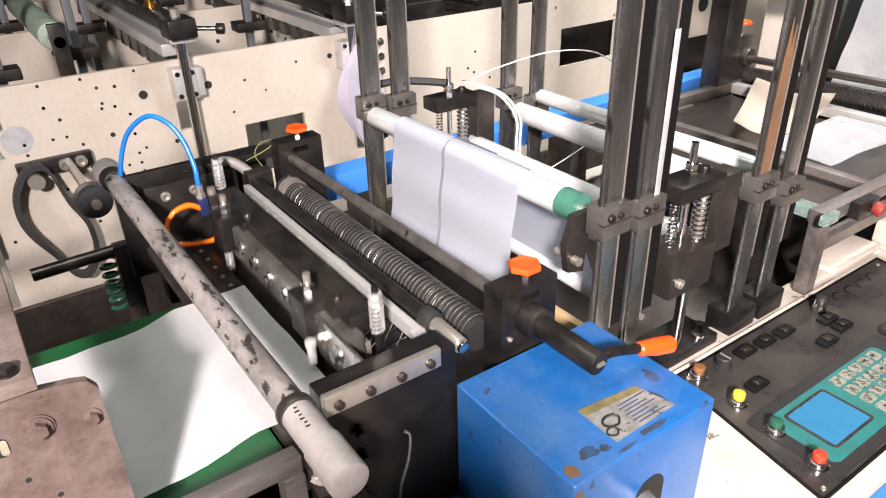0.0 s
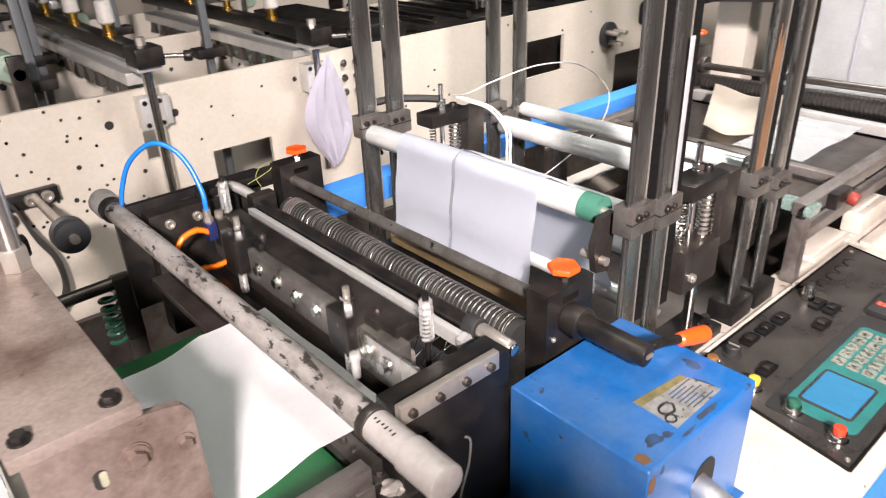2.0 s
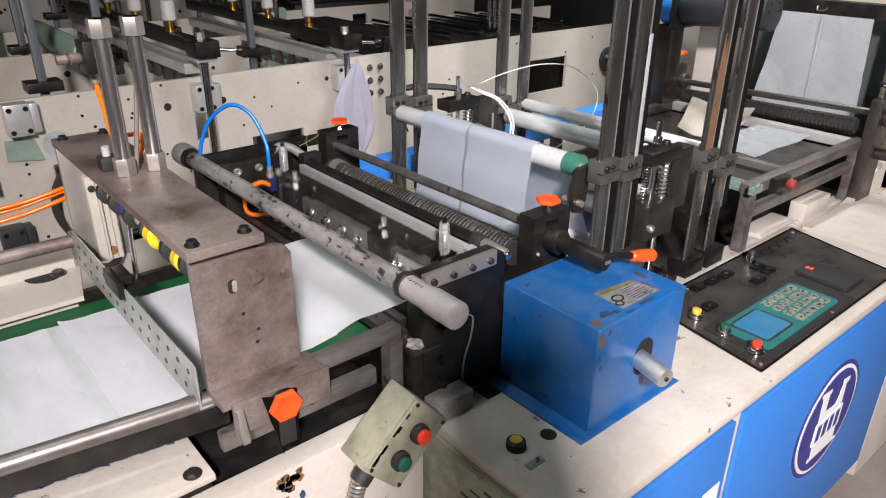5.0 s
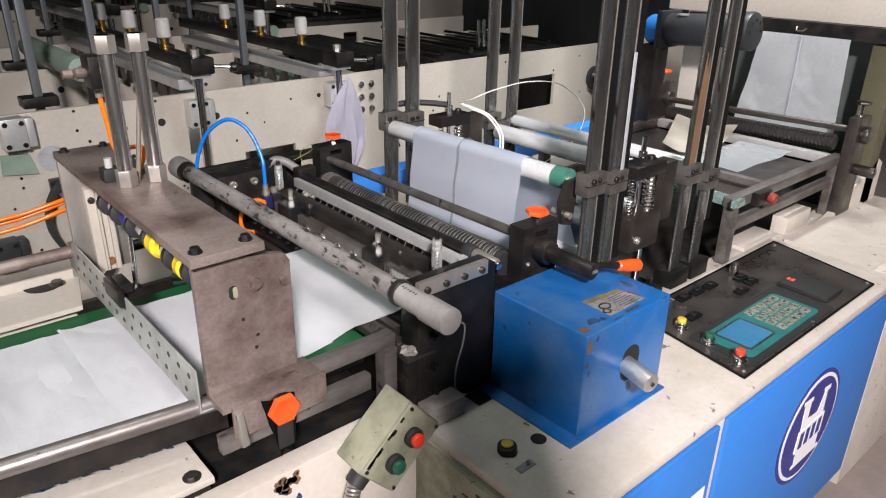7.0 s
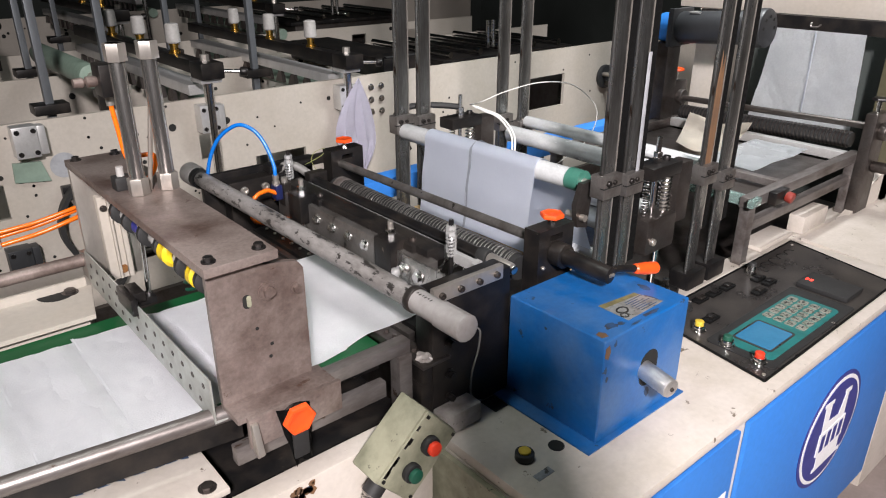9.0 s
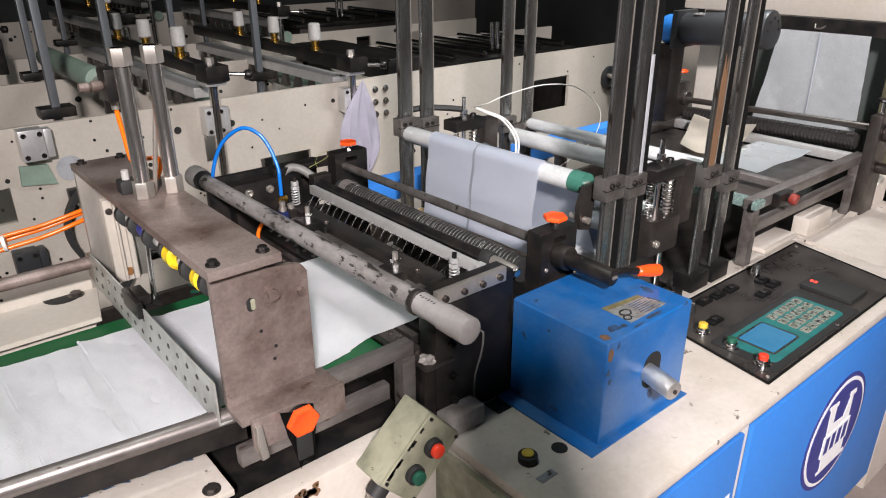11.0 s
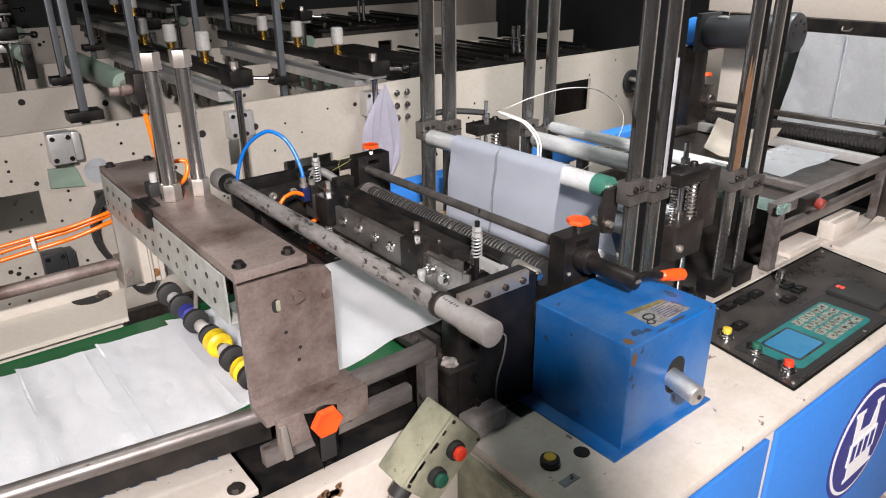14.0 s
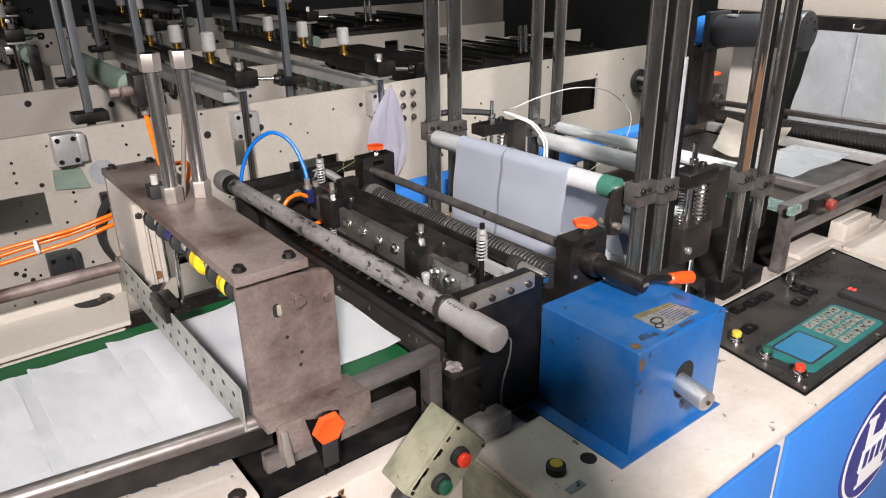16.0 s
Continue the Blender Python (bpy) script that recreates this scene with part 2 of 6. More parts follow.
def B(x0, x1, y0, y1, z0, z1, bevel=0.002, bm=None, seg=2):
    """A block with rounded edges."""
    own = bmesh.new()
    bmesh.ops.create_cube(own, size=1)
    for v in own.verts:
        v.co = Vector(((x0 + x1) / 2 + v.co.x * (x1 - x0), (y0 + y1) / 2 + v.co.y * (y1 - y0), (z0 + z1) / 2 + v.co.z * (z1 - z0)))
    if bevel:
        bmesh.ops.bevel(own, geom=own.edges[:], offset=bevel, segments=seg, affect="EDGES", profile=0.6)
    return merge(bm, own)


def merge(bm, own):
    if bm is None:
        return own
    tmp = bpy.data.meshes.new("tmp")
    own.to_mesh(tmp)
    own.free()
    bm.from_mesh(tmp)
    bpy.data.meshes.remove(tmp)
    return bm


def C(p0, p1, r, bm=None, seg=20, r2=None, bevel=0.0):
    """A round bar from p0 to p1."""
    own = bmesh.new()
    p0, p1 = Vector(p0), Vector(p1)
    d = p1 - p0
    bmesh.ops.create_cone(own, cap_ends=True, segments=seg, radius1=r, radius2=r if r2 is None else r2, depth=d.length)
    if bevel:
        rim = [e for e in own.edges if abs(e.verts[0].co.z - e.verts[1].co.z) < 1e-6]
        bmesh.ops.bevel(own, geom=rim, offset=bevel, segments=2, affect="EDGES", profile=0.5)
    m = Matrix.Translation((p0 + p1) / 2) @ d.to_track_quat("Z", "Y").to_matrix().to_4x4()
    bmesh.ops.transform(own, matrix=m, verts=own.verts)
    return merge(bm, own)


def lathe(p0, p1, profile, bm=None, seg=24, square=0):
    """A turned piece along p0 to p1: profile is (share of the length, radius)."""
    own = bmesh.new()
    p0, p1 = Vector(p0), Vector(p1)
    d = p1 - p0
    q = d.to_track_quat("Z", "Y").to_matrix()
    rings = []
    for s, r in profile:
        rings.append([own.verts.new(p0 + d * s + q @ Vector((r * math.cos(2 * math.pi * k / seg), r * math.sin(2 * math.pi * k / seg), 0))) for k in range(seg)])
    for a, b in zip(rings, rings[1:]):
        for k in range(seg):
            own.faces.new((a[k], a[(k + 1) % seg], b[(k + 1) % seg], b[k]))
    own.faces.new(rings[0][::-1])
    own.faces.new(rings[-1])
    return merge(bm, own)


def sweep(points, r, bm=None, seg=8, steps=6):
    """A hose or wire along a smooth line through the points."""
    own = bmesh.new()
    pts = [Vector(p) for p in points]
    line = []
    for i in range(len(pts) - 1):
        a, b, c, d = pts[max(i - 1, 0)], pts[i], pts[i + 1], pts[min(i + 2, len(pts) - 1)]
        for k in range(steps):
            t = k / steps
            line.append(0.5 * ((2 * b) + (c - a) * t + (2 * a - 5 * b + 4 * c - d) * t * t + (3 * b - a - 3 * c + d) * t ** 3))
    line.append(pts[-1])
    rings = []
    up = Vector((0.31, 0.52, 0.79)).normalized()
    for i, p in enumerate(line):
        d = (line[min(i + 1, len(line) - 1)] - line[max(i - 1, 0)]).normalized()
        u = d.cross(up).normalized()
        w = d.cross(u)
        up = -w if w.dot(up) < 0 else w
        rings.append([own.verts.new(p + r * (math.cos(2 * math.pi * k / seg) * u + math.sin(2 * math.pi * k / seg) * up)) for k in range(seg)])
    for a, b in zip(rings, rings[1:]):
        for k in range(seg):
            own.faces.new((a[k], a[(k + 1) % seg], b[(k + 1) % seg], b[k]))
    own.faces.new(rings[0][::-1])
    own.faces.new(rings[-1])
    return merge(bm, own)


def helix(p0, p1, radius, wire, turns, bm=None, seg=6, per=14):
    p0, p1 = Vector(p0), Vector(p1)
    d = p1 - p0
    q = d.to_track_quat("Z", "Y").to_matrix()
    n = int(turns * per)
    pts = [p0 + d * (k / n) + q @ Vector((radius * math.cos(2 * math.pi * k / per), radius * math.sin(2 * math.pi * k / per), 0)) for k in range(n + 1)]
    return sweep(pts, wire, bm, seg, 1)


def prism(outline, axis, lo, hi, bm=None, bevel=0.0):
    """A plate of the given outline (in the two other axes), from lo to hi along the axis."""
    own = bmesh.new()

    def at(a, b, c):
        return {"x": (c, a, b), "y": (a, c, b), "z": (a, b, c)}[axis]
    base = own.faces.new([own.verts.new(at(a, b, lo)) for a, b in outline])
    out = bmesh.ops.extrude_face_region(own, geom=[base])
    shift = Vector(at(0, 0, hi - lo))
    bmesh.ops.translate(own, verts=[v for v in out["geom"] if isinstance(v, bmesh.types.BMVert)], vec=shift)
    if bevel:
        bmesh.ops.bevel(own, geom=own.edges[:], offset=bevel, segments=2, affect="EDGES", profile=0.6)
    return merge(bm, own)


def arc(cx, cy, r, a0, a1, n=12):
    return [(cx + r * math.cos(radians(a0 + (a1 - a0) * k / n)), cy + r * math.sin(radians(a0 + (a1 - a0) * k / n))) for k in range(n + 1)]


def rounded(x0, x1, y0, y1, r, n=5):
    return arc(x1 - r, y1 - r, r, 0, 90, n) + arc(x0 + r, y1 - r, r, 90, 180, n) + arc(x0 + r, y0 + r, r, 180, 270, n) + arc(x1 - r, y0 + r, r, 270, 360, n)


def holed(x0, x1, z0, z1, holes, y0, y1, bm=None):
    """An upright plate along x with openings (x0, x1, z0, z1) cut right through it."""
    own = bmesh.new()
    xs = sorted({x0, x1, *[h[0] for h in holes], *[h[1] for h in holes]})
    zs = sorted({z0, z1, *[h[2] for h in holes], *[h[3] for h in holes]})

    def solid(i, k):
        cx, cz = (xs[i] + xs[i + 1]) / 2, (zs[k] + zs[k + 1]) / 2
        return not any(h[0] < cx < h[1] and h[2] < cz < h[3] for h in holes)
    verts = {}

    def v(i, k, y):
        if (i, k, y) not in verts:
            verts[i, k, y] = own.verts.new((xs[i], y, zs[k]))
        return verts[i, k, y]
    nx, nz = len(xs) - 1, len(zs) - 1
    for i in range(nx):
        for k in range(nz):
            if not solid(i, k):
                continue
            own.faces.new((v(i, k, y0), v(i + 1, k, y0), v(i + 1, k + 1, y0), v(i, k + 1, y0)))
            own.faces.new((v(i, k, y1), v(i, k + 1, y1), v(i + 1, k + 1, y1), v(i + 1, k, y1)))
            for di, dk, a, b in ((-1, 0, (0, 0), (0, 1)), (1, 0, (1, 0), (1, 1)), (0, -1, (0, 0), (1, 0)), (0, 1, (0, 1), (1, 1))):
                j, l = i + di, k + dk
                if 0 <= j < nx and 0 <= l < nz and solid(j, l):
                    continue
                own.faces.new((v(i + a[0], k + a[1], y0), v(i + b[0], k + b[1], y0), v(i + b[0], k + b[1], y1), v(i + a[0], k + a[1], y1)))
    return merge(bm, own)


def bolt(at, way, r=0.006, h=0.006, bm=None, washer=True):
    """A hexagon bolt head, with its washer, that points along way."""
    p, d = Vector(at), Vector(way).normalized()
    if washer:
        bm = C(p, p + d * h * 0.3, r * 1.45, bm, 14)
    return C(p + d * h * 0.25, p + d * h * 1.25, r, bm, 6)


def socket(at, way, r=0.006, h=0.007, bm=None):
    """A socket-head screw: a round head with a recess."""
    p, d = Vector(at), Vector(way).normalized()
    return lathe(p, p + d * h, [(0, r), (0.85, r), (1, r * 0.9), (1, r * 0.55), (0.4, r * 0.5)], bm, 14)


def star_knob(at, way, r, material, parent, name="star_knob"):
    """A six-lobed hand knob on its threaded stem."""
    p, d = Vector(at), Vector(way).normalized()
    q = d.to_track_quat("Z", "Y").to_matrix()
    bm = bmesh.new()
    rings = []
    for s, k in ((0.0, 0.55), (0.08, 0.95), (0.16, 1.0), (0.50, 1.0), (0.60, 0.95), (0.62, 0.80), (0.57, 0.74), (0.57, 0.3)):
        ring = []
        for i in range(48):
            a = 2 * math.pi * i / 48
            b = (a % (math.pi / 3)) - math.pi / 6
            rr = r * k * (1.06 * (0.62 * math.cos(math.pi / 6) / math.cos(b) + 0.38 * (0.90 + 0.12 * (abs(b) * 6 / math.pi) ** 1.5)) if k > 0.5 else 1)
            ring.append(bm.verts.new(p + d * (s * r * 0.75) + q @ Vector((rr * math.cos(a), rr * math.sin(a), 0))))
        rings.append(ring)
    for a, b in zip(rings, rings[1:]):
        for i in range(48):
            bm.faces.new((a[i], a[(i + 1) % 48], b[(i + 1) % 48], b[i]))
    bm.faces.new(rings[0][::-1])
    bm.faces.new(rings[-1])
    return part(name, bm, material, parent, "orange six-lobed plastic knob")

# ---- the hall ----
solo("floor", B(-7, 10, -6, 11, -0.1, 0.0, 0), FLOOR, "bare worn concrete factory floor", "floor", kind="structure")
solo("ceiling", B(-7, 10, -6, 11, 5.0, 5.1, 0), HALL, "dark unlit factory ceiling", "ceiling", kind="structure")
solo("wall_north", B(-7, 10, 10.9, 11, 0, 5, 0), HALL, "dark far wall of the hall", "wall", kind="structure")
solo("wall_south", B(-7, 10, -6.1, -6, 0, 5, 0), HALL, "dark near wall of the hall", "wall", kind="structure")
solo("wall_east", B(10, 10.1, -6, 11, 0, 5, 0), HALL, "dark end wall of the hall", "wall", kind="structure")
solo("wall_west", B(-7.1, -7, -6, 11, 0, 5, 0), HALL, "dark end wall of the hall", "wall", kind="structure")


# unseen blocker behind the camera's place, added to shade deck from the work light
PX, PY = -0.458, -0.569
solo("deck_shade_blocker", prism([(PX - 0.100, PY + 0.075), (PX + 0.092, PY - 0.069), (PX + 0.056, PY - 0.117), (PX - 0.136, PY + 0.027)], "z", 0.0, 2.15), HALL,
     "unseen dark blocker added to shade the deck", "wall", kind="structure")


# ---- the front cabinet with its deck ----
def front_cabinet():
    t = thing("machine_cabinet", (1.2, 0.55, 0), "white-painted steel machine cabinet with blue side panels and scuffed edges", "machine")
    part("deck", B(0.298, 2.0, 0.31, 0.80, 0.845, 0.875, 0.008), WHITE, t, "white deck with chipped paint")
    part("body", B(0.298, 2.0, 0.318, 0.80, 0.06, 0.845, 0.004), WHITE, t)
    part("end_panel", B(0.283, 0.297, 0.33, 0.80, 0.10, 0.842, 0.002), GREENISH, t, "greenish end panel, darker than the white body")
    part("plinth", B(0.32, 1.97, 0.36, 0.78, 0.0, 0.06, 0.003), DARKSTEEL, t)
    p = part("side_panel", B(0.31, 0.865, 0.305, 0.317, 0.10, 0.838, 0.003), BLUEPANEL, t, "blue painted side panel")
    part("white_arrow", prism([(0.60, 0.42), (0.775, 0.672), (0.845, 0.672), (0.85, 0.42)], "y", 0.3045, 0.306), PRINTW, p)
    p = part("side_panel", B(0.905, 1.97, 0.305, 0.317, 0.10, 0.838, 0.003), BLUEPANEL, t, "blue painted side panel with a round emblem")
    cx, cz = 1.478, 0.535
    part("emblem_ring", prism(arc(cx, cz, 0.196, 0, 354, 60), "y", 0.3030, 0.3055), NAVY, p)
    part("emblem_rim", prism(arc(cx, cz, 0.182, 0, 354, 60), "y", 0.3015, 0.3045), PRINTW, p)
    part("emblem_field", prism(arc(cx, cz, 0.170, 0, 354, 60), "y", 0.3000, 0.3035), NAVY, p)
    part("emblem_mark", prism([(1.400, 0.412), (1.586, 0.412), (1.586, 0.424), (1.566, 0.424), (1.548, 0.640), (1.566, 0.640), (1.564, 0.656), (1.520, 0.660), (1.522, 0.646), (1.530, 0.645),
                               (1.506, 0.580), (1.434, 0.588), (1.432, 0.650), (1.442, 0.650), (1.442, 0.663), (1.380, 0.668), (1.382, 0.655), (1.392, 0.654), (1.414, 0.424), (1.400, 0.424)], "y", 0.2985, 0.3025), PRINTW, p)
    part("emblem_band", B(1.392, 1.566, 0.2965, 0.3015, 0.478, 0.556, 0), PRINTW, p)
    for k in range(4):
        part("emblem_bar", B(1.406 + k * 0.040, 1.430 + k * 0.040, 0.2955, 0.2980, 0.488, 0.546, 0), NAVY, p)
    part("push_button", C((0.379, 0.536, 0.875), (0.379, 0.536, 0.893), 0.021, None, 24, bevel=0.002), RUBBER, t, "black rubber-booted button")
    part("button_cap", C((0.379, 0.536, 0.893), (0.379, 0.536, 0.898), 0.0135, None, 24, bevel=0.002), YELLOWPL, t, "yellow cap")
    part("name_plate", B(0.352, 0.398, 0.468, 0.487, 0.875, 0.8765, 0), LABEL, t)
    part("deck_hole", C((0.462, 0.520, 0.8745), (0.462, 0.520, 0.8765), 0.018, None, 24), VOID, t, "black round hole in the deck")
    part("deck_slot", B(0.445, 0.487, 0.69, 0.741, 0.8745, 0.8765, 0), VOID, t)
    r = random.Random(9)
    for k in range(16):
        y = r.uniform(0.36, 0.60)
        z = r.uniform(0.76, 0.83)
        part("smudge", B(0.2815, 0.2828, y, y + r.uniform(0.01, 0.05), z, z + r.uniform(0.003, 0.008), 0), BLACKED, t)
    return t


def key_digit(text, x, y, parent):
    curve = bpy.data.curves.new("digit", "FONT")
    curve.body, curve.size, curve.align_x, curve.align_y, curve.extrude = text, 0.021, "CENTER", "CENTER", 0.0002
    tmp = bpy.data.objects.new("digit_tmp", curve)
    scene.collection.objects.link(tmp)
    bpy.context.view_layer.update()
    mesh = bpy.data.meshes.new_from_object(tmp.evaluated_get(bpy.context.evaluated_depsgraph_get()))
    bpy.data.objects.remove(tmp)
    bm = bmesh.new()
    bm.from_mesh(mesh)
    bmesh.ops.translate(bm, verts=bm.verts, vec=(x, y, 0.8861))
    return part("digit", bm, RUBBER, parent, "", False)


def control_panel():
    t = thing("control_panel", (1.45, 0.55, 0.876), "black control plate with worn switches, buttons and a teal keypad", "control panel")
    part("plate", prism([(1.035, 0.345), (1.87, 0.345), (1.965, 0.72), (1.10, 0.72)], "z", 0.8765, 0.880), BLACKPANEL, t)
    for a, b in (((1.035, 0.345), (1.87, 0.345)), ((1.87, 0.345), (1.965, 0.72)), ((1.10, 0.72), (1.965, 0.72)), ((1.035, 0.345), (1.10, 0.72))):
        part("border", C((a[0], a[1], 0.880), (b[0], b[1], 0.880), 0.0035, None, 8), RACK, t, "black edging")
    part("edge_strip", B(1.03, 1.96, 0.722, 0.733, 0.8755, 0.882, 0.001), WHITE, t)
    k = part("keypad", prism(rounded(1.130, 1.545, 0.375, 0.522, 0.018), "z", 0.880, 0.884), TEAL, t, "teal membrane keypad with a small screen")
    part("bezel", prism(rounded(1.098, 1.598, 0.355, 0.545, 0.01), "z", 0.8795, 0.8825), RUBBER, k)
    part("screen_frame", prism(rounded(1.166, 1.312, 0.396, 0.508, 0.010), "z", 0.883, 0.8848), BLACKPANEL, k)
    part("screen", prism(rounded(1.174, 1.304, 0.402, 0.502, 0.006), "z", 0.884, 0.8856), LCD, k, "lit blue screen")
    for i in range(5):
        for j in range(4):
            x, y = 1.360 + i * 0.0375, 0.403 + j * 0.0325
            part("key", prism(rounded(x - 0.0155, x + 0.0155, y - 0.0130, y + 0.0130, 0.005, 2), "z", 0.884, 0.8858), KEYCAP, k)
            r = random.Random(i * 7 + j)
            if i < 3 and j > 0:
                key_digit(str(10 - 3 * j + i), x, y, k)
                continue
            part("key_mark", B(x - 0.006 + r.uniform(-0.004, 0.004), x + 0.004 + r.uniform(-0.003, 0.005), y - r.uniform(0.001, 0.005), y + r.uniform(0.001, 0.005), 0.8857, 0.8861, 0), RUBBER, k)
    for (x, y), m, n in (((1.103, 0.397), REDPL, "red"), ((1.119, 0.494), GREENPL, "green"), ((1.133, 0.587), YELLOWPL, "amber"), ((1.140, 0.690), RUST, "dull brown")):
        b = part("push_button", lathe((x, y, 0.880), (x, y, 0.899), [(0, 0.021), (0.25, 0.021), (0.3, 0.018), (0.85, 0.0175), (1, 0.016)]), CHROME, t, n + " push button in a chrome collar")
        part("button_cap", C((x, y, 0.899), (x, y, 0.911), 0.0125, None, 20, bevel=0.002), m, b)
    d = part("counter", B(1.612, 1.73, 0.385, 0.540, 0.880, 0.896, 0.004), RUBBER, t, "black digital counter")
    for i in range(2):
        part("digit", B(1.652, 1.668, 0.509 + i * 0.013, 0.517 + i * 0.013, 0.8958, 0.8970, 0), LEDRED, d)
    q = part("selector_knob", lathe((1.215, 0.680, 0.880), (1.215, 0.680, 0.908), [(0, 0.021), (0.2, 0.021), (0.25, 0.017), (0.9, 0.0165), (1, 0.014)]), RUBBER, t, "black selector knob")
    part("pointer", B(1.2135, 1.2165, 0.665, 0.693, 0.908, 0.912, 0.001), WIRE, q)
    part("rotary_knob", lathe((1.585, 0.672, 0.880), (1.585, 0.672, 0.915), [(0, 0.016), (0.1, 0.018), (0.5, 0.016), (1, 0.013)]), CHROME, t, "rotary knob")
    part("knob_cap", lathe((1.585, 0.672, 0.905), (1.585, 0.672, 0.924), [(0, 0.014), (0.8, 0.0125), (1, 0.010)]), RUBBER, t)
    for x, y in ((1.437, 0.672), (1.366, 0.676), (1.297, 0.680), (1.215, 0.597), (1.569, 0.604), (1.483, 0.592), (1.569, 0.640)):
        s = part("rocker_switch", B(x - 0.028, x + 0.028, y - 0.014, y + 0.014, 0.880, 0.889, 0.003), RACK, t)
        part("rocker", B(x - 0.012, x + 0.012, y - 0.010, y + 0.010, 0.889, 0.895, 0.003), BLACKED, s)
    for i in range(5):
        x = 1.64 + i * 0.055
        part("dial_mark", sweep([(x + 0.025 * math.cos(a), 0.665 + 0.028 * math.sin(a), 0.8806) for a in (0.2, 0.9, 1.6, 2.3, 3.0)], 0.0016, None, 5), RACK, t)
    for x, y in ((1.06, 0.36), (1.86, 0.36), (1.93, 0.70), (1.12, 0.70), (1.46, 0.36)):
        part("screw", socket((x, y, 0.880), (0, 0, 1), 0.005, 0.003), STEEL, t)
    return t


def blue_box():
    t = thing("drive_cover", (0.68, 0.60, 0.875), "blue-painted sheet-steel cover box with scuffed corners on the white deck", "machine cover")
    part("base_flange", B(0.488, 0.845, 0.452, 0.745, 0.8755, 0.880, 0.001), BLUE, t)
    bm = B(0.525, 0.83, 0.465, 0.737, 0.8795, 1.135, 0.006, None, 3)
    part("shell", bm, BLUE, t, "blue painted shell with chipped paint")
    part("shaft_opening", prism(rounded(0.662, 0.726, 0.960, 1.050, 0.030, 8), "y", 0.4635, 0.4655), VOID, t)
    part("shaft", C((0.690, 0.53, 1.010), (0.662, 0.385, 1.003), 0.0220, None, 28, bevel=0.0025), KNURL, t, "knurled bright steel shaft end")
    part("shaft_centre", C((0.6618, 0.3838, 1.003), (0.6612, 0.3805, 1.003), 0.005, None, 10), DARKSTEEL, t)
    lab = part("instruction_label", prism([(0.634, 0.490), (0.766, 0.493), (0.750, 0.559), (0.636, 0.572)], "z", 1.1352, 1.1362), LABEL, t, "worn instruction label")
    part("label_band", prism([(0.636, 0.556), (0.752, 0.546), (0.750, 0.559), (0.636, 0.572)], "z", 1.1360, 1.1366), LABELY, lab)
    part("emblem", sweep([(0.660 + 0.016 * math.cos(a), 0.525 + 0.011 * math.sin(a), 1.1366) for a in (0, 1, 2, 3, 4, 5, 6.28)], 0.0022, None, 5), RUBBER, lab)
    part("emblem", sweep([(0.645 + 0.010 * math.cos(a), 0.508 + 0.008 * math.sin(a), 1.1366) for a in (0, 1, 2, 3, 4, 5, 6.28)], 0.0018, None, 5), RUBBER, lab)
    for j in range(7):
        part("text_bar", B(0.692 - 0.004 * (j % 2), 0.752 - 0.011 * (j % 3), 0.498 + j * 0.0072, 0.5002 + j * 0.0072, 1.1362, 1.1366, 0), SMUDGE, lab)
    part("chip", prism([(0.532, 0.480), (0.548, 0.476), (0.553, 0.490), (0.545, 0.500), (0.533, 0.497)], "z", 1.1350, 1.1358), BROWNRUST, t)
    part("chip", prism([(0.527, 1.095), (0.538, 1.088), (0.545, 1.105), (0.539, 1.122), (0.528, 1.118)], "y", 0.4642, 0.4652), BROWNRUST, t)
    r = random.Random(21)
    for cx, cy, a, b in ((0.585, 0.500, 0.020, 0.012), (0.612, 0.492, 0.011, 0.008), (0.700, 0.480, 0.030, 0.006), (0.755, 0.520, 0.012, 0.022), (0.640, 0.474, 0.022, 0.004), (0.792, 0.560, 0.010, 0.020)):
        part("oily_smudge", prism([(cx + a * r.uniform(0.6, 1.2) * math.cos(q * 0.57), cy + b * r.uniform(0.6, 1.2) * math.sin(q * 0.57)) for q in range(11)], "z", 1.1350, 1.1355), SMUDGE, t)
    for cx, cz, a in ((0.5335, 1.062, 0.006), (0.541, 1.040, 0.005), (0.560, 1.118, 0.006), (0.70, 0.938, 0.009)):
        part("chip", prism([(cx + a * r.uniform(0.5, 1.2) * math.cos(q * 0.7), cz + a * r.uniform(0.8, 1.9) * math.sin(q * 0.7)) for q in range(9)], "y", 0.4642, 0.4652), SMUDGE, t)
    return t


# ---- the near and far side frames of the sealing unit ----
def side_frame(y0, y1):
    t = thing("sealing_stand", (0.45, (y0 + y1) / 2, 0.875), "blackened steel side frame of the sealing unit, oily and scratched", "machine frame", "sealing frames")
    part("plate", B(0.30, 0.53, y0, y1, 0.876, 1.205, 0.003), BLACKED, t)
    part("post_block", B(0.53, 0.64, y0 + 0.005, y1, 0.876, 1.06, 0.003), BLACKED, t)
    return t


front_cabinet()
control_panel()
blue_box()
nf = side_frame(0.742, 0.80)
strip = part("edge_strip", B(0.293, 0.492, 0.728, 0.742, 1.192, 1.226, 0.002), STEEL, nf, "bright steel strip with four bolts")
for x in (0.313, 0.365, 0.418, 0.470):
    part("bolt", socket((x, 0.728, 1.208), (0, -1, 0), 0.0075, 0.008), DARKSTEEL, strip)
side_frame(1.70, 1.755)


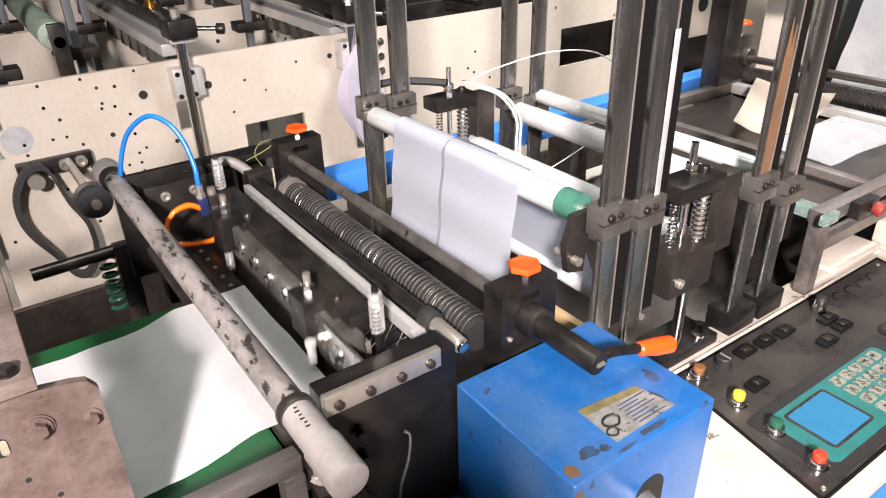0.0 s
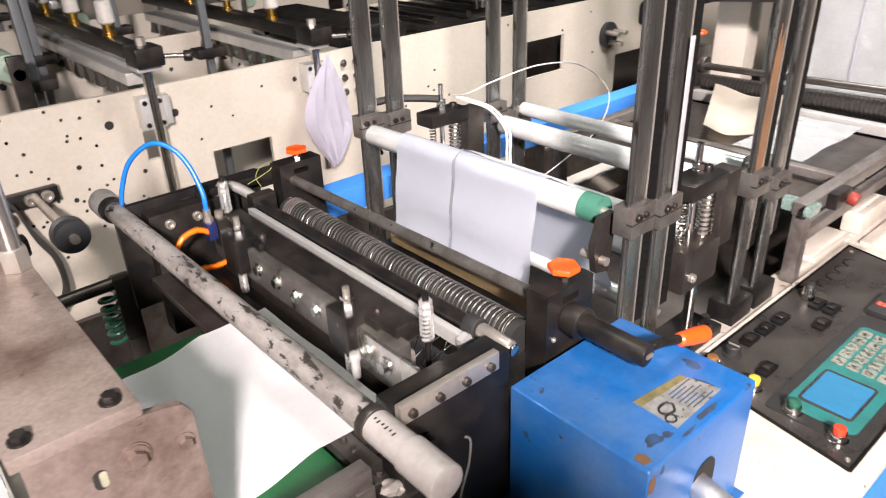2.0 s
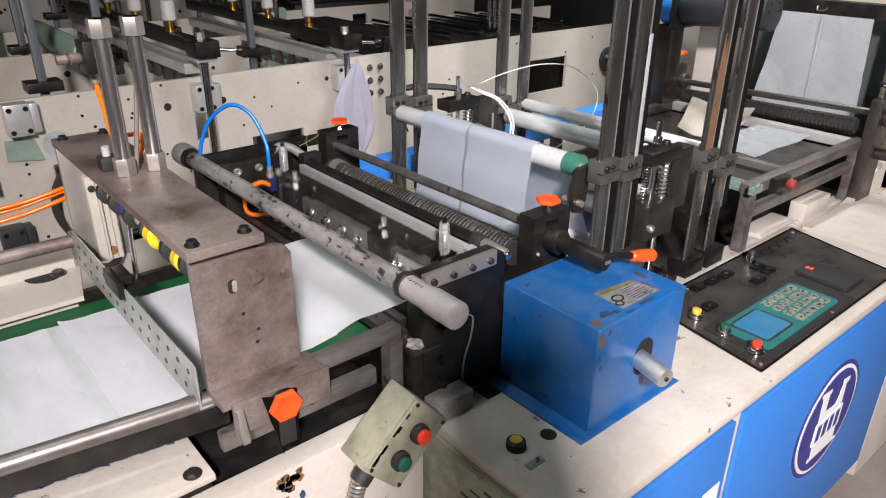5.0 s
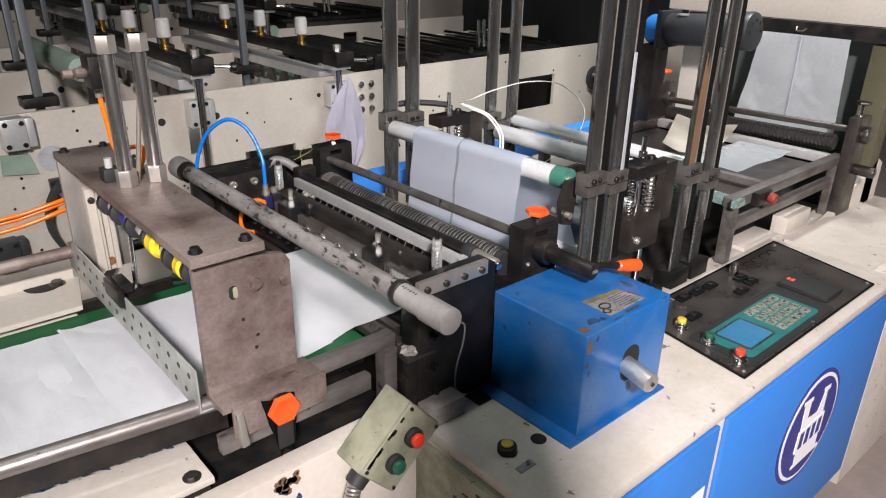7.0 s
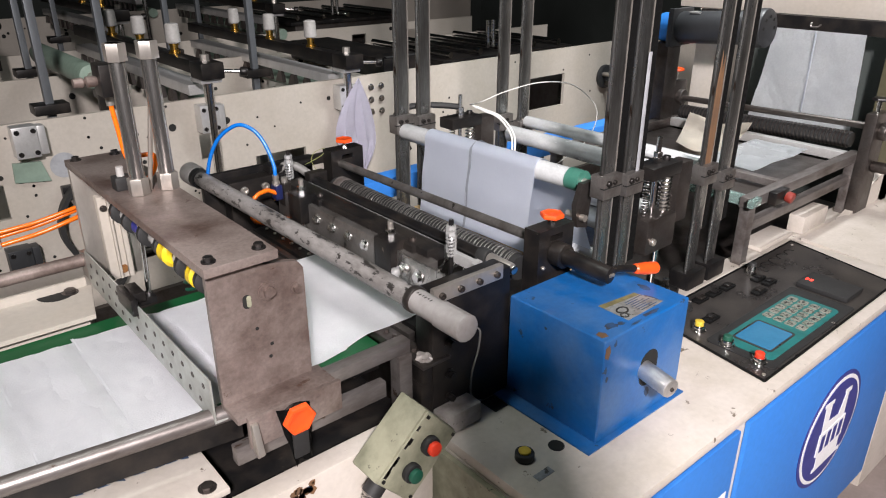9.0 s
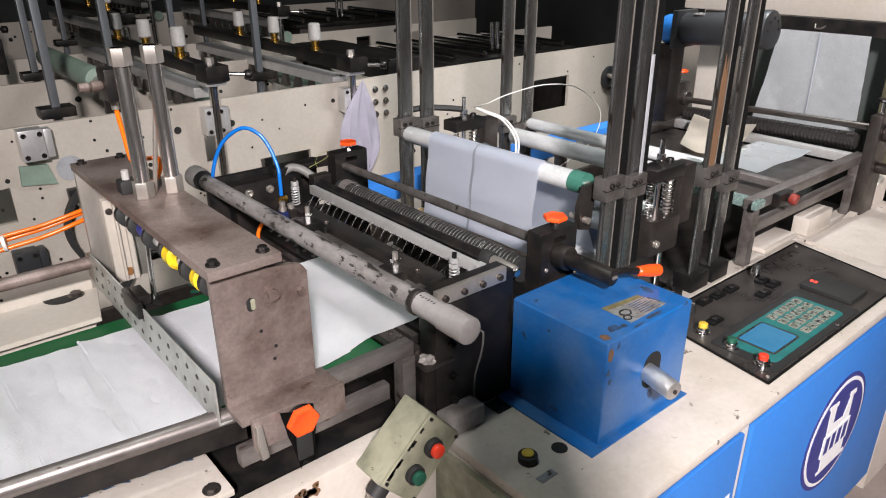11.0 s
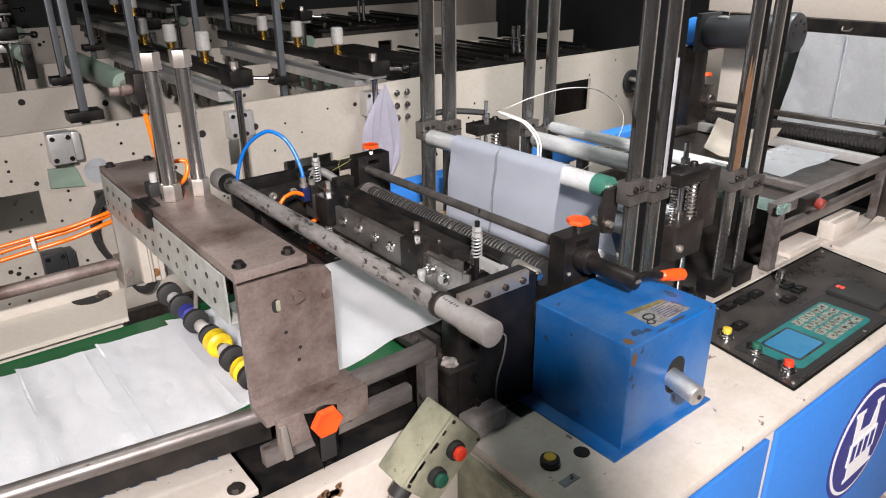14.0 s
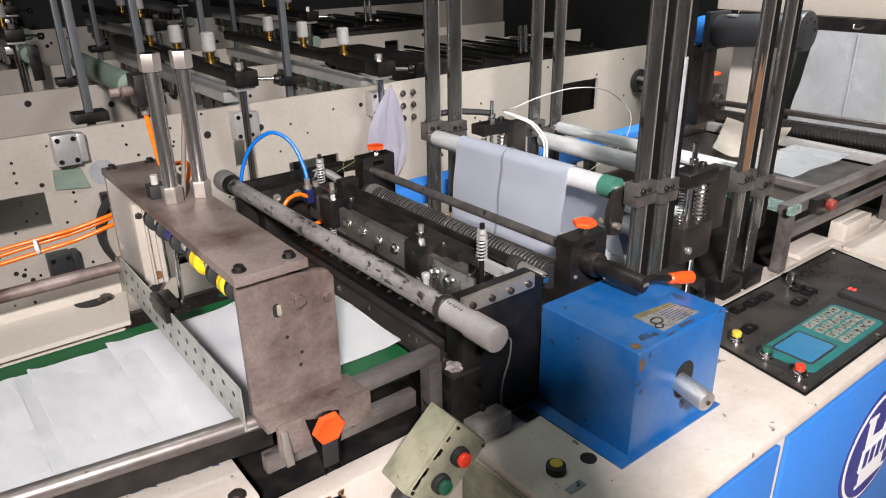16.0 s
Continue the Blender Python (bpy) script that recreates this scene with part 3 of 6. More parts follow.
# ---- grey pipe ----
def pipe():
    t = thing("grey_pipe", (0.255, 1.2, 1.20), "stained grey plastic pipe with a pale end cap", "pipe")
    part("tube", C((0.256, 0.70, 1.213), (0.256, 1.85, 1.205), 0.0232, None, 28), PVC, t)
    part("end_cap", lathe((0.255, 0.585, 1.214), (0.256, 0.66, 1.213), [(0, 0.024), (0.02, 0.0268), (0.05, 0.0278), (1, 0.0278)], None, 32), PVCCAP, t, "pale grey end cap")
    part("collar", C((0.256, 0.66, 1.213), (0.256, 0.735, 1.213), 0.0248, None, 28), PVCCAP, t, "pale collar with faint black print")
    part("ring", C((0.256, 0.735, 1.213), (0.256, 0.752, 1.213), 0.0285, None, 28, bevel=0.002), DARKSTEEL, t)
    for k in range(6):
        part("print_mark", B(0.2445 + 0.0022 * (k % 2), 0.2515, 0.682 + k * 0.0085, 0.6845 + k * 0.0085, 1.2368, 1.2374, 0), BLACKED, t)
    part("far_ring", C((0.256, 1.80, 1.205), (0.256, 1.825, 1.205), 0.031, None, 28), RUBBER, t)
    part("far_elbow", C((0.256, 1.825, 1.205), (0.256, 1.90, 1.205), 0.034, None, 28, bevel=0.012), PVCCAP, t)
    return t


pipe()


# ---- conveyor ----
def conveyor():
    t = thing("conveyor", (-0.5, 1.1, 0), "green belt conveyor between grey steel tube rails", "conveyor")
    part("belt", prism([(0.27, 0.845), (0.27, 1.424), (-2.2, 1.424), (-2.2, 1.150), (-0.10, 0.852)], "z", 1.022, 1.030), BELT, t, "green conveyor belt")
    part("bed", prism([(0.25, 0.875), (0.25, 1.36), (-2.2, 1.36), (-2.2, 1.20), (-0.10, 0.895)], "z", 0.985, 1.020), BLACKED, t)
    part("near_rail", B(-0.12, 0.262, 0.770, 0.800, 1.075, 1.105, 0.003), FRAMEGREY, t)
    part("rail_post", B(0.228, 0.262, 0.765, 0.800, 0.88, 1.074, 0.003), FRAMEGREY, t)
    part("outer_rail", C((-0.10, 0.815, 1.078), (-1.2, 0.970, 1.078), 0.0165, None, 20), FRAMEGREY, t, "round grey steel rail")
    part("rail_flat", prism([(-0.10, 0.832), (-1.2, 0.987), (-1.2, 0.993), (-0.10, 0.838)], "z", 1.000, 1.060), BLACKED, t, "dark flat bar under the rail")
    return t


conveyor()


# ---- gantry over the conveyor ----
def gantry():
    t = thing("press_gantry", (-0.06, 1.16, 1.05), "brown-stained steel press gantry bridging the conveyor", "machine frame")
    part("top_plate", B(-0.155, -0.022, 0.765, 1.575, 1.3785, 1.396, 0.002), BROWNSTEEL, t)
    part("side_plate", prism([(-0.145, 1.115), (0.036, 1.115), (0.036, 1.335), (0.026, 1.350), (0.010, 1.355), (-0.132, 1.378), (-0.145, 1.378)], "y", 0.79, 0.802), BROWNSTEEL, t)
    part("foot", B(-0.145, 0.055, 0.735, 0.802, 1.103, 1.115, 0.002), BROWNSTEEL, t)
    part("foot_flange", B(-0.13, 0.060, 0.725, 0.735, 1.050, 1.115, 0.002), BROWNSTEEL, t)
    part("far_plate", B(-0.152, -0.02, 1.56, 1.575, 1.07, 1.378, 0.002), STEEL, t)
    part("far_bolt", bolt((-0.138, 1.56, 1.105), (0, -1, 0), 0.008, 0.006), BROWNSTEEL, t)
    for y in (1.185,):
        for x in (-0.102, -0.041):
            c = part("air_cylinder", C((x, y + 0.02, 1.396), (x, y + 0.02, 1.70), 0.0155, None, 24), SATIN, t, "polished steel air cylinder")
            part("lower_nut", C((x, y + 0.02, 1.396), (x, y + 0.02, 1.432), 0.0215, None, 6, bevel=0.002), STEEL, c)
            part("upper_nut", C((x, y + 0.02, 1.665), (x, y + 0.02, 1.70), 0.0215, None, 6, bevel=0.002), STEEL, c)
    return t


gantry()


# ---- bags on the belt ----
def sheet(x0, x1, y0, y1, z, seed, lift=0.004, nx=26, ny=30, thick=0.0012, curl=0.0, rise=0.0):
    """A limp rectangular sheet with shallow creases; its -x edge stands up a little."""
    bm = bmesh.new()
    grid = []
    for i in range(nx + 1):
        row = []
        for j in range(ny + 1):
            u, v = i / nx, j / ny
            n = noise.noise(Vector((u * 3.1 + seed, v * 3.7, seed * 1.7)))
            n2 = noise.noise(Vector((u * 8 + seed, v * 2.2 + 5, 3.1)))
            zz = z + rise * min(1, max(0, (u - 0.35) / 0.3)) ** 2 + lift * math.exp(-u * 9) + 0.0045 * (n + 0.5) + 0.0022 * n2 + 0.0016 * noise.noise(Vector((u * 15 + seed, v * 19, 1.0))) + curl * max(0, u - 0.55) ** 2
            row.append(bm.verts.new((x0 + (x1 - x0) * u + 0.003 * n2 * (u < 0.05), y0 + (y1 - y0) * v + 0.003 * n * (v in (0, 1)), zz)))
        grid.append(row)
    for i in range(nx):
        for j in range(ny):
            bm.faces.new((grid[i][j], grid[i + 1][j], grid[i + 1][j + 1], grid[i][j + 1]))
    bmesh.ops.solidify(bm, geom=bm.faces[:], thickness=thick)
    return bm


PITCH = 0.163
bags = []
for k in range(9):
    x0 = -0.105 - PITCH * k
    t = thing("bag", (x0 + 0.15, 1.13, 1.032), "thin white nonwoven bag lying overlapped on the green belt", "bag", "bags on the belt")
    part("body", sheet(x0, x0 + 0.30, 0.914, 1.351, 1.0335 + 0.0015 * (k % 2) + (0.004 if k == 0 else 0), k * 2.3, 0.010), FILM, t)
    part("seam", sheet(x0 + 0.0005, x0 + 0.006, 0.915, 1.350, 1.0405 + 0.0015 * (k % 2) + (0.004 if k == 0 else 0), k * 2.3, 0.002, 1, 30), FILM, t)
    bags.append(t)
sheet_out = thing("bag_sheet", (0.2, 1.13, 1.04), "freshly cut white nonwoven bag sliding out of the sealing jaw", "bag", "bags on the belt")
part("body", sheet(-0.06, 0.392, 0.893, 1.345, 1.045, 7.7, 0.004, 30, 26, 0.0012, 0.02, 0.024), FILM, sheet_out)


# ---- sealing jaw (moves up and down) ----
def sealing_jaw():
    t = thing("sealing_jaw", (0.43, 1.25, 1.16), "oily dark steel sealing jaw with bright bolts and spring posts", "machine part")
    part("bar", B(0.417, 0.452, 0.905, 1.625, 1.118, 1.196, 0.003), JAWSTEEL, t)
    part("top_bar", B(0.440, 0.495, 0.93, 1.62, 1.180, 1.216, 0.004), BLACKED, t)
    part("heater_plate", B(0.455, 0.472, 0.92, 1.62, 1.075, 1.16, 0.002), STEEL, t)
    for y in (1.158, 1.235, 1.315, 1.396):
        b = part("bolt", bolt((0.417, y, 1.163), (-1, 0, 0), 0.0105, 0.009), CHROME, t, "bright hexagon bolt")
    for y, n in ((1.045, 0), (1.475, 1)):
        l = part("lug", B(0.390, 0.446, y - 0.034, y + 0.034, 1.138, 1.222, 0.003), BLACKED, t)
        part("stud", C((0.418, y, 1.222), (0.418, y, 1.263), 0.0072, None, 14), STEEL, l)
        part("nut", C((0.418, y, 1.223), (0.418, y, 1.234), 0.0135, None, 6), CHROME, l)
        part("lock_nut", C((0.418, y, 1.236), (0.418, y, 1.245), 0.0125, None, 6), CHROME, l)
        part("spring", helix((0.405, y - 0.01, 1.085), (0.405, y - 0.01, 1.138), 0.0085, 0.0016, 7), ALU, l)
        part("side_lug", B(0.430, 0.480, y - 0.07, y - 0.02, 1.185, 1.215, 0.004), BLACKED, l)
        part("socket_screw", socket((0.452, y - 0.045, 1.215), (0, 0, 1), 0.009, 0.009), DARKSTEEL, l)
    part("near_plate", B(0.409, 0.4165, 0.836, 1.010, 1.112, 1.196, 0.002), SATIN, t, "bright steel end plate")
    for y in (0.925, 0.985):
        part("bolt", bolt((0.409, y, 1.158), (-1, 0, 0), 0.0120, 0.010), CHROME, t, "bright hexagon bolt")
    part("toggle", C((0.385, 0.985, 1.115), (0.385, 0.985, 1.158), 0.008, None, 12), ALU, t)
    part("toggle_head", C((0.385, 0.985, 1.150), (0.385, 0.985, 1.166), 0.0105, None, 12, bevel=0.003), ALU, t)
    for y in (0.868, 1.618):
        p = part("spring_post", C((0.460, y, 1.10), (0.460, y, 1.308), 0.0060, None, 14), BLACKED, t)
        part("spring", helix((0.460, y, 1.222), (0.460, y, 1.268), 0.0112, 0.0021, 5.5), ALU, p)
        part("nut", C((0.460, y, 1.270), (0.460, y, 1.281), 0.0125, None, 6), ALU, p)
        part("lock_nut", C((0.460, y, 1.284), (0.460, y, 1.295), 0.0115, None, 6), ALU, p)
    v = part("valve", B(0.392, 0.414, 1.582, 1.614, 1.175, 1.218, 0.003), TUBEDARK, t, "dark blue push-in air fitting")
    part("nozzle", C((0.403, 1.60, 1.218), (0.403, 1.60, 1.248), 0.009, None, 14), STEEL, v)
    part("nut", C((0.403, 1.60, 1.218), (0.403, 1.60, 1.228), 0.012, None, 6), STEEL, v)
    w = part("valve", B(0.415, 0.443, 1.578, 1.614, 1.15, 1.222, 0.004), BLACKED, t, "black solenoid valve body")
    part("cap", C((0.429, 1.596, 1.222), (0.429, 1.596, 1.236), 0.010, None, 12), STEEL, w)
    return t


jaw = sealing_jaw()


# ---- lower jaw, comb, rods and ring roller ----
def lower_jaw():
    t = thing("lower_jaw", (0.38, 1.25, 0.876), "dark oily lower sealing table on a black stand", "machine part")
    part("table", B(0.315, 0.60, 0.80, 1.70, 1.00, 1.035, 0.003), BLACKED, t)
    part("leg", B(0.36, 0.56, 0.80, 0.84, 0.30, 1.00, 0.003), BLACKED, t)
    part("leg", B(0.36, 0.56, 1.66, 1.70, 0.0, 1.00, 0.003), BLACKED, t)
    part("low_bar", B(0.318, 0.338, 0.85, 1.66, 1.036, 1.060, 0.002), DARKSTEEL, t)
    r = part("rail", B(0.348, 0.398, 0.85, 1.66, 1.036, 1.062, 0.002), BLACKED, t)
    for k in range(16):
        part("screw", socket((0.373, 0.88 + k * 0.05, 1.062), (0, 0, 1), 0.0055, 0.004), STEEL, r)
    part("seal_bar", B(0.440, 0.480, 0.85, 1.66, 1.036, 1.068, 0.002), DARKSTEEL, t)
    return t


lower_jaw()


def outfeed_bar():
    t = thing("outfeed_table", (0.29, 1.2, 0.876), "narrow dark steel outfeed table with bolts and brackets", "machine part")
    part("bar", B(0.272, 0.314, 0.78, 1.70, 1.034, 1.054, 0.003), DARKSTEEL, t)
    for k, y in enumerate((0.80, 0.87, 0.90, 0.93, 1.10, 1.25)):
        part("bolt", bolt((0.293, y, 1.054), (0, 0, 1), 0.008 if k == 0 else 0.005, 0.006), DARKSTEEL, t)
    b = part("bracket", B(0.268, 0.345, 0.735, 0.779, 1.040, 1.049, 0.002), DARKSTEEL, t, "flat steel bracket with bolts")
    part("bolt", bolt((0.29, 0.765, 1.049), (0, 0, 1), 0.009, 0.007), DARKSTEEL, b)
    part("foot", B(0.272, 0.300, 0.743, 0.78, 0.926, 1.039, 0.003), BLACKED, t)
    part("side_block", B(0.268, 0.300, 0.742, 0.80, 0.90, 1.00, 0.003), BLACKED, t)
    bm = bmesh.new()
    bmesh.ops.create_icosphere(bm, subdivisions=3, radius=1.0)
    for v in bm.verts:
        q = 1 + 0.55 * noise.noise(v.co * 1.6) + 0.25 * noise.noise(v.co * 4.1)
        v.co = Vector((0.290 + 0.018 * q * v.co.x + 0.007 * v.co.z, 0.757 + 0.015 * q * v.co.y, 1.056 + 0.010 * q * v.co.z - 0.008 * v.co.x))
    part("white_rag", bm, PLATEBAR, t, "crumpled scrap of white packing")
    part("foot_plate", B(0.299, 0.40, 0.692, 0.741, 0.8755, 0.925, 0.003), PLATEBAR, t)
    for z in (0.94, 1.0, 1.08, 1.13):
        part("hex_screw", bolt((0.345, 0.742, z), (0, -1, 0), 0.008, 0.014), BLACKED, t)
    return t


outfeed_bar()


def comb():
    t = thing("needle_comb", (0.53, 1.23, 1.18), "bright metal strip with a row of wire fingers", "machine part")
    part("strip", B(0.522, 0.526, 0.855, 1.64, 1.150, 1.178, 0.001), ALU, t)
    part("lip", B(0.5265, 0.538, 0.855, 1.64, 1.174, 1.177, 0.001), ALU, t)
    part("clip", prism([(0.515, 1.150), (0.545, 1.150), (0.550, 1.172), (0.530, 1.185), (0.512, 1.178)], "y", 0.842, 0.854), ALU, t, "bright end clip")
    for k in range(44):
        y, w = 0.872 + k * 0.0172, (-1) ** k
        part("finger", sweep([(0.5205, y, 1.154), (0.503, y + 0.010 * w, 1.142), (0.482, y + 0.019 * w, 1.124), (0.468, y + 0.023 * w, 1.108)], 0.0012, None, 5, 2), CHROME, t)
    return t


comb()


def grey_rod():
    t = thing("pinch_rod", (0.556, 1.2, 1.19), "dark rubber-covered pinch rod with a knurled steel end", "roller")
    part("sleeve", C((0.556, 0.87, 1.184), (0.556, 1.63, 1.178), 0.0145, None, 24), BLACKED, t)
    part("collar", C((0.556, 0.84, 1.184), (0.556, 0.87, 1.184), 0.020, None, 20, bevel=0.002), RUBBER, t)
    part("knurled_end", C((0.557, 0.765, 1.180), (0.556, 0.838, 1.184), 0.0145, None, 24, bevel=0.002), STEEL, t, "knurled steel end")
    part("tip", C((0.557, 0.755, 1.180), (0.557, 0.764, 1.180), 0.011, None, 16, bevel=0.003), CHROME, t)
    part("far_bracket", B(0.535, 0.60, 1.63, 1.665, 1.15, 1.205, 0.004), BLACKED, t)
    return t


grey_rod()


def ring_roller():
    t = thing("ring_roller", (0.627, 1.17, 1.148), "dark feed roller wound with bright wire rings", "roller")
    part("core", C((0.627, 0.805, 1.148), (0.627, 1.62, 1.148), 0.031, None, 28), RUBBER, t)
    part("wire", helix((0.627, 0.815, 1.148), (0.627, 1.56, 1.148), 0.0352, 0.0015, 60, None, 5, 16), RINGS, t, "bright wire rings")
    part("cross_wire", helix((0.627, 1.53, 1.148), (0.627, 0.825, 1.148), 0.0350, 0.0010, 30, None, 5, 18), RINGS, t)
    part("end_wire", helix((0.627, 1.56, 1.148), (0.627, 1.60, 1.148), 0.036, 0.003, 4, None, 6, 18), FRAMEGREY, t)
    return t


feed = ring_roller()


def bearing_block(y0, y1):
    t = thing("bearing_unit", (0.69, (y0 + y1) / 2, 0.876), "black bearing block with an orange hand knob on top", "machine part", "bearing blocks")
    own = holed(0.632, 0.755, 0.876, 1.254, [(0.672, 0.715, 1.222, 1.236)], y0, y1)
    bmesh.ops.bevel(own, geom=[e for e in own.edges if len(e.link_faces) == 2 and e.calc_face_angle(0) > 1], offset=0.0015, segments=1, affect="EDGES")
    part("block", own, BLACKED, t)
    part("pivot", C((0.690, y0 - 0.004, 1.19), (0.690, y0, 1.19), 0.010, None, 16), DARKSTEEL, t)
    part("bolt", socket((0.650, y0, 1.16), (0, -1, 0), 0.005, 0.004), STEEL, t)
    part("stem", C((0.700, (y0 + y1) / 2, 1.254), (0.700, (y0 + y1) / 2, 1.274), 0.0065, None, 14), CHROME, t)
    part("stem_nut", C((0.700, (y0 + y1) / 2, 1.254), (0.700, (y0 + y1) / 2, 1.261), 0.011, None, 6), CHROME, t)
    star_knob((0.700, (y0 + y1) / 2, 1.270), (0, 0, 1), 0.0275, ORANGE, t)
    return t


bearing_block(0.752, 0.80)
bearing_block(1.655, 1.705)
t = thing("pressure_bar", (0.66, 1.2, 1.21), "round dark steel pressure bar between the bearing blocks", "machine part")
part("bar", C((0.668, 0.80, 1.218), (0.668, 1.655, 1.208), 0.0125, None, 20), JAWSTEEL, t)


def crank():
    t = thing("crank_lever", (0.69, 0.66, 1.19), "blackened steel crank with an orange grip", "lever")
    part("hub", C((0.690, 0.752, 1.190), (0.690, 0.715, 1.190), 0.030, None, 28, bevel=0.003), BLACKED, t)
    part("shaft", C((0.690, 0.720, 1.190), (0.697, 0.590, 1.184), 0.0205, None, 28, bevel=0.003), BLACKED, t)
    part("cross_pin", C((0.690, 0.588, 1.186), (0.704, 0.588, 1.186), 0.004, None, 10), STEEL, t)
    part("lever", sweep([(0.698, 0.600, 1.190), (0.735, 0.597, 1.188), (0.795, 0.589, 1.173)], 0.0085, None, 12), BLACKED, t)
    part("grip", lathe((0.786, 0.590, 1.174), (0.862, 0.577, 1.160), [(0, 0.008), (0.06, 0.0125), (0.5, 0.0155), (0.9, 0.015), (1, 0.009)], None, 20), ORANGE, t, "orange plastic grip")
    return t


crank()


# ---- parts of the sealing unit at its far side ----
def far_end():
    t = thing("valve_bracket", (0.40, 1.72, 1.1), "black far bracket with air fittings and cables", "machine part")
    part("plate", B(0.24, 0.62, 1.756, 1.775, 0.95, 1.225, 0.003), BLACKED, t)
    part("arm", B(0.44, 0.66, 1.706, 1.755, 1.205, 1.228, 0.003), BLACKED, t)
    for x, z in ((0.345, 1.175), (0.415, 1.175)):
        part("bolt", socket((x, 1.70, z), (0, -1, 0), 0.012, 0.010), STEEL, t)
    part("conduit", sweep([(0.475, 1.72, 1.205), (0.500, 1.715, 1.222), (0.530, 1.70, 1.215), (0.556, 1.665, 1.190)], 0.0135, None, 12), WIRE, t, "grey bent conduit")
    part("elbow", C((0.44, 1.70, 1.13), (0.47, 1.70, 1.13), 0.011, None, 14), BRASS, t)
    part("label", B(0.405, 0.425, 1.7535, 1.7558, 1.195, 1.204, 0), WHITEPL, t)
    return t


far_end()
solo("blue_air_hose", sweep([(0.250, 1.79, 1.03), (0.256, 1.78, 1.116), (0.266, 1.78, 1.200), (0.281, 1.775, 1.270), (0.306, 1.75, 1.335), (0.345, 1.70, 1.378), (0.378, 1.665, 1.365),
                             (0.398, 1.64, 1.326), (0.405, 1.61, 1.27), (0.403, 1.60, 1.235), (0.403, 1.60, 1.182)], 0.0058, None, 12), TUBEBLUE, "blue plastic air hose arching over the sealing unit", "hose")
jaw_hose = solo("orange_air_hose", sweep([(0.394, 1.588, 1.197), (0.378, 1.59, 1.206), (0.362, 1.59, 1.210), (0.330, 1.59, 1.200), (0.310, 1.59, 1.167), (0.320, 1.59, 1.124), (0.385, 1.59, 1.105), (0.430, 1.59, 1.107)], 0.0058, None, 12), TUBEORANGE,
     "short orange plastic air hose loop", "hose")
solo("earth_wire", sweep([(0.60, 1.70, 1.19), (0.585, 1.70, 1.225), (0.60, 1.70, 1.250), (0.635, 1.70, 1.255), (0.625, 1.70, 1.235), (0.56, 1.70, 1.215)], 0.0009, None, 6), YELLOWGREEN,
     "thin yellow-green earth wire loop", "wire")
solo("grey_cable", sweep([(0.425, 0.741, 1.085), (0.432, 0.735, 1.075), (0.425, 0.733, 1.03), (0.408, 0.733, 0.98), (0.405, 0.733, 0.925), (0.425, 0.733, 0.895), (0.45, 0.74, 0.88)],
                         0.0024, None, 8), WIRE, "thin grey cable down the frame", "wire")


# ---- rest of the gantry ----
gan = bpy.data.objects["press_gantry"]
b = part("washer_bolt", bolt((-0.038, 0.7875, 1.312), (0, -1, 0), 0.0115, 0.008), BROWNSTEEL, gan)
part("washer", C((-0.038, 0.7898, 1.312), (-0.038, 0.7875, 1.312), 0.019, None, 24), BROWNSTEEL, gan)
part("hex_bolt", bolt((0.018, 0.790, 1.300), (0, -1, 0), 0.0085, 0.008), BROWNSTEEL, gan)
part("slot", prism(rounded(-0.086, -0.070, 1.290, 1.316, 0.0078), "y", 0.7885, 0.7905), VOID, gan)
part("slot_edge", prism(rounded(-0.079, -0.0705, 1.292, 1.314, 0.004), "y", 0.7880, 0.7884), GREENISH, gan)
for x, z in ((-0.065, 1.245), (-0.04, 1.205), (-0.045, 1.180)):
    part("drilled_hole", C((x, 0.7905, z), (x, 0.7892, z), 0.0035, None, 12), VOID, gan)
for x, y in ((-0.135, 0.79), (-0.045, 0.79), (-0.135, 1.55), (-0.045, 1.55)):
    part("cap_screw", bolt((x, y, 1.396), (0, 0, 1), 0.0085, 0.008), BLACKED, gan)
part("foot_rib", prism([(0.700, 1.048), (0.708, 1.040), (0.7245, 1.048), (0.7245, 1.105), (0.716, 1.105)], "x", -0.128, -0.116, None, 0.001), STEEL, gan)
part("spindle", C((-0.043, 0.735, 1.085), (-0.043, 0.700, 1.085), 0.011, None, 16), STEEL, gan)
part("collar", C((-0.043, 0.724, 1.085), (-0.043, 0.712, 1.085), 0.026, None, 20), BLACKED, gan)
part("strap", B(-0.060, -0.028, 0.702, 0.708, 1.005, 1.07, 0.003), RUBBER, gan, "black rubber strap")
star_knob((-0.043, 0.712, 1.088), (0, -1, -0.05), 0.030, ORANGE, gan)
pr = part("profile", B(-0.112, -0.052, 1.535, 1.5595, 1.075, 1.30, 0.003), CREAM, gan, "cream plastic guide profile")
part("rib", B(-0.070, -0.058, 1.522, 1.5345, 1.08, 1.295, 0.002), CREAM, pr)
part("rib", B(-0.092, -0.086, 1.522, 1.5345, 1.08, 1.295, 0.002), CREAM, pr)
part("bolt", bolt((-0.079, 1.535, 1.100), (0, -1, 0), 0.008, 0.006), RUST, pr)
part("bolt", bolt((-0.100, 1.535, 1.270), (0, -1, 0), 0.006, 0.006), DARKSTEEL, pr)
part("air_elbow", B(-0.135, -0.10, 1.245, 1.28, 1.396, 1.425, 0.004), RUBBER, gan)
part("elbow_nut", C((-0.118, 1.262, 1.425), (-0.118, 1.262, 1.445), 0.008, None, 12), WHITEPL, gan)
part("air_elbow", B(-0.03, -0.012, 1.235, 1.265, 1.396, 1.425, 0.004), RUBBER, gan)


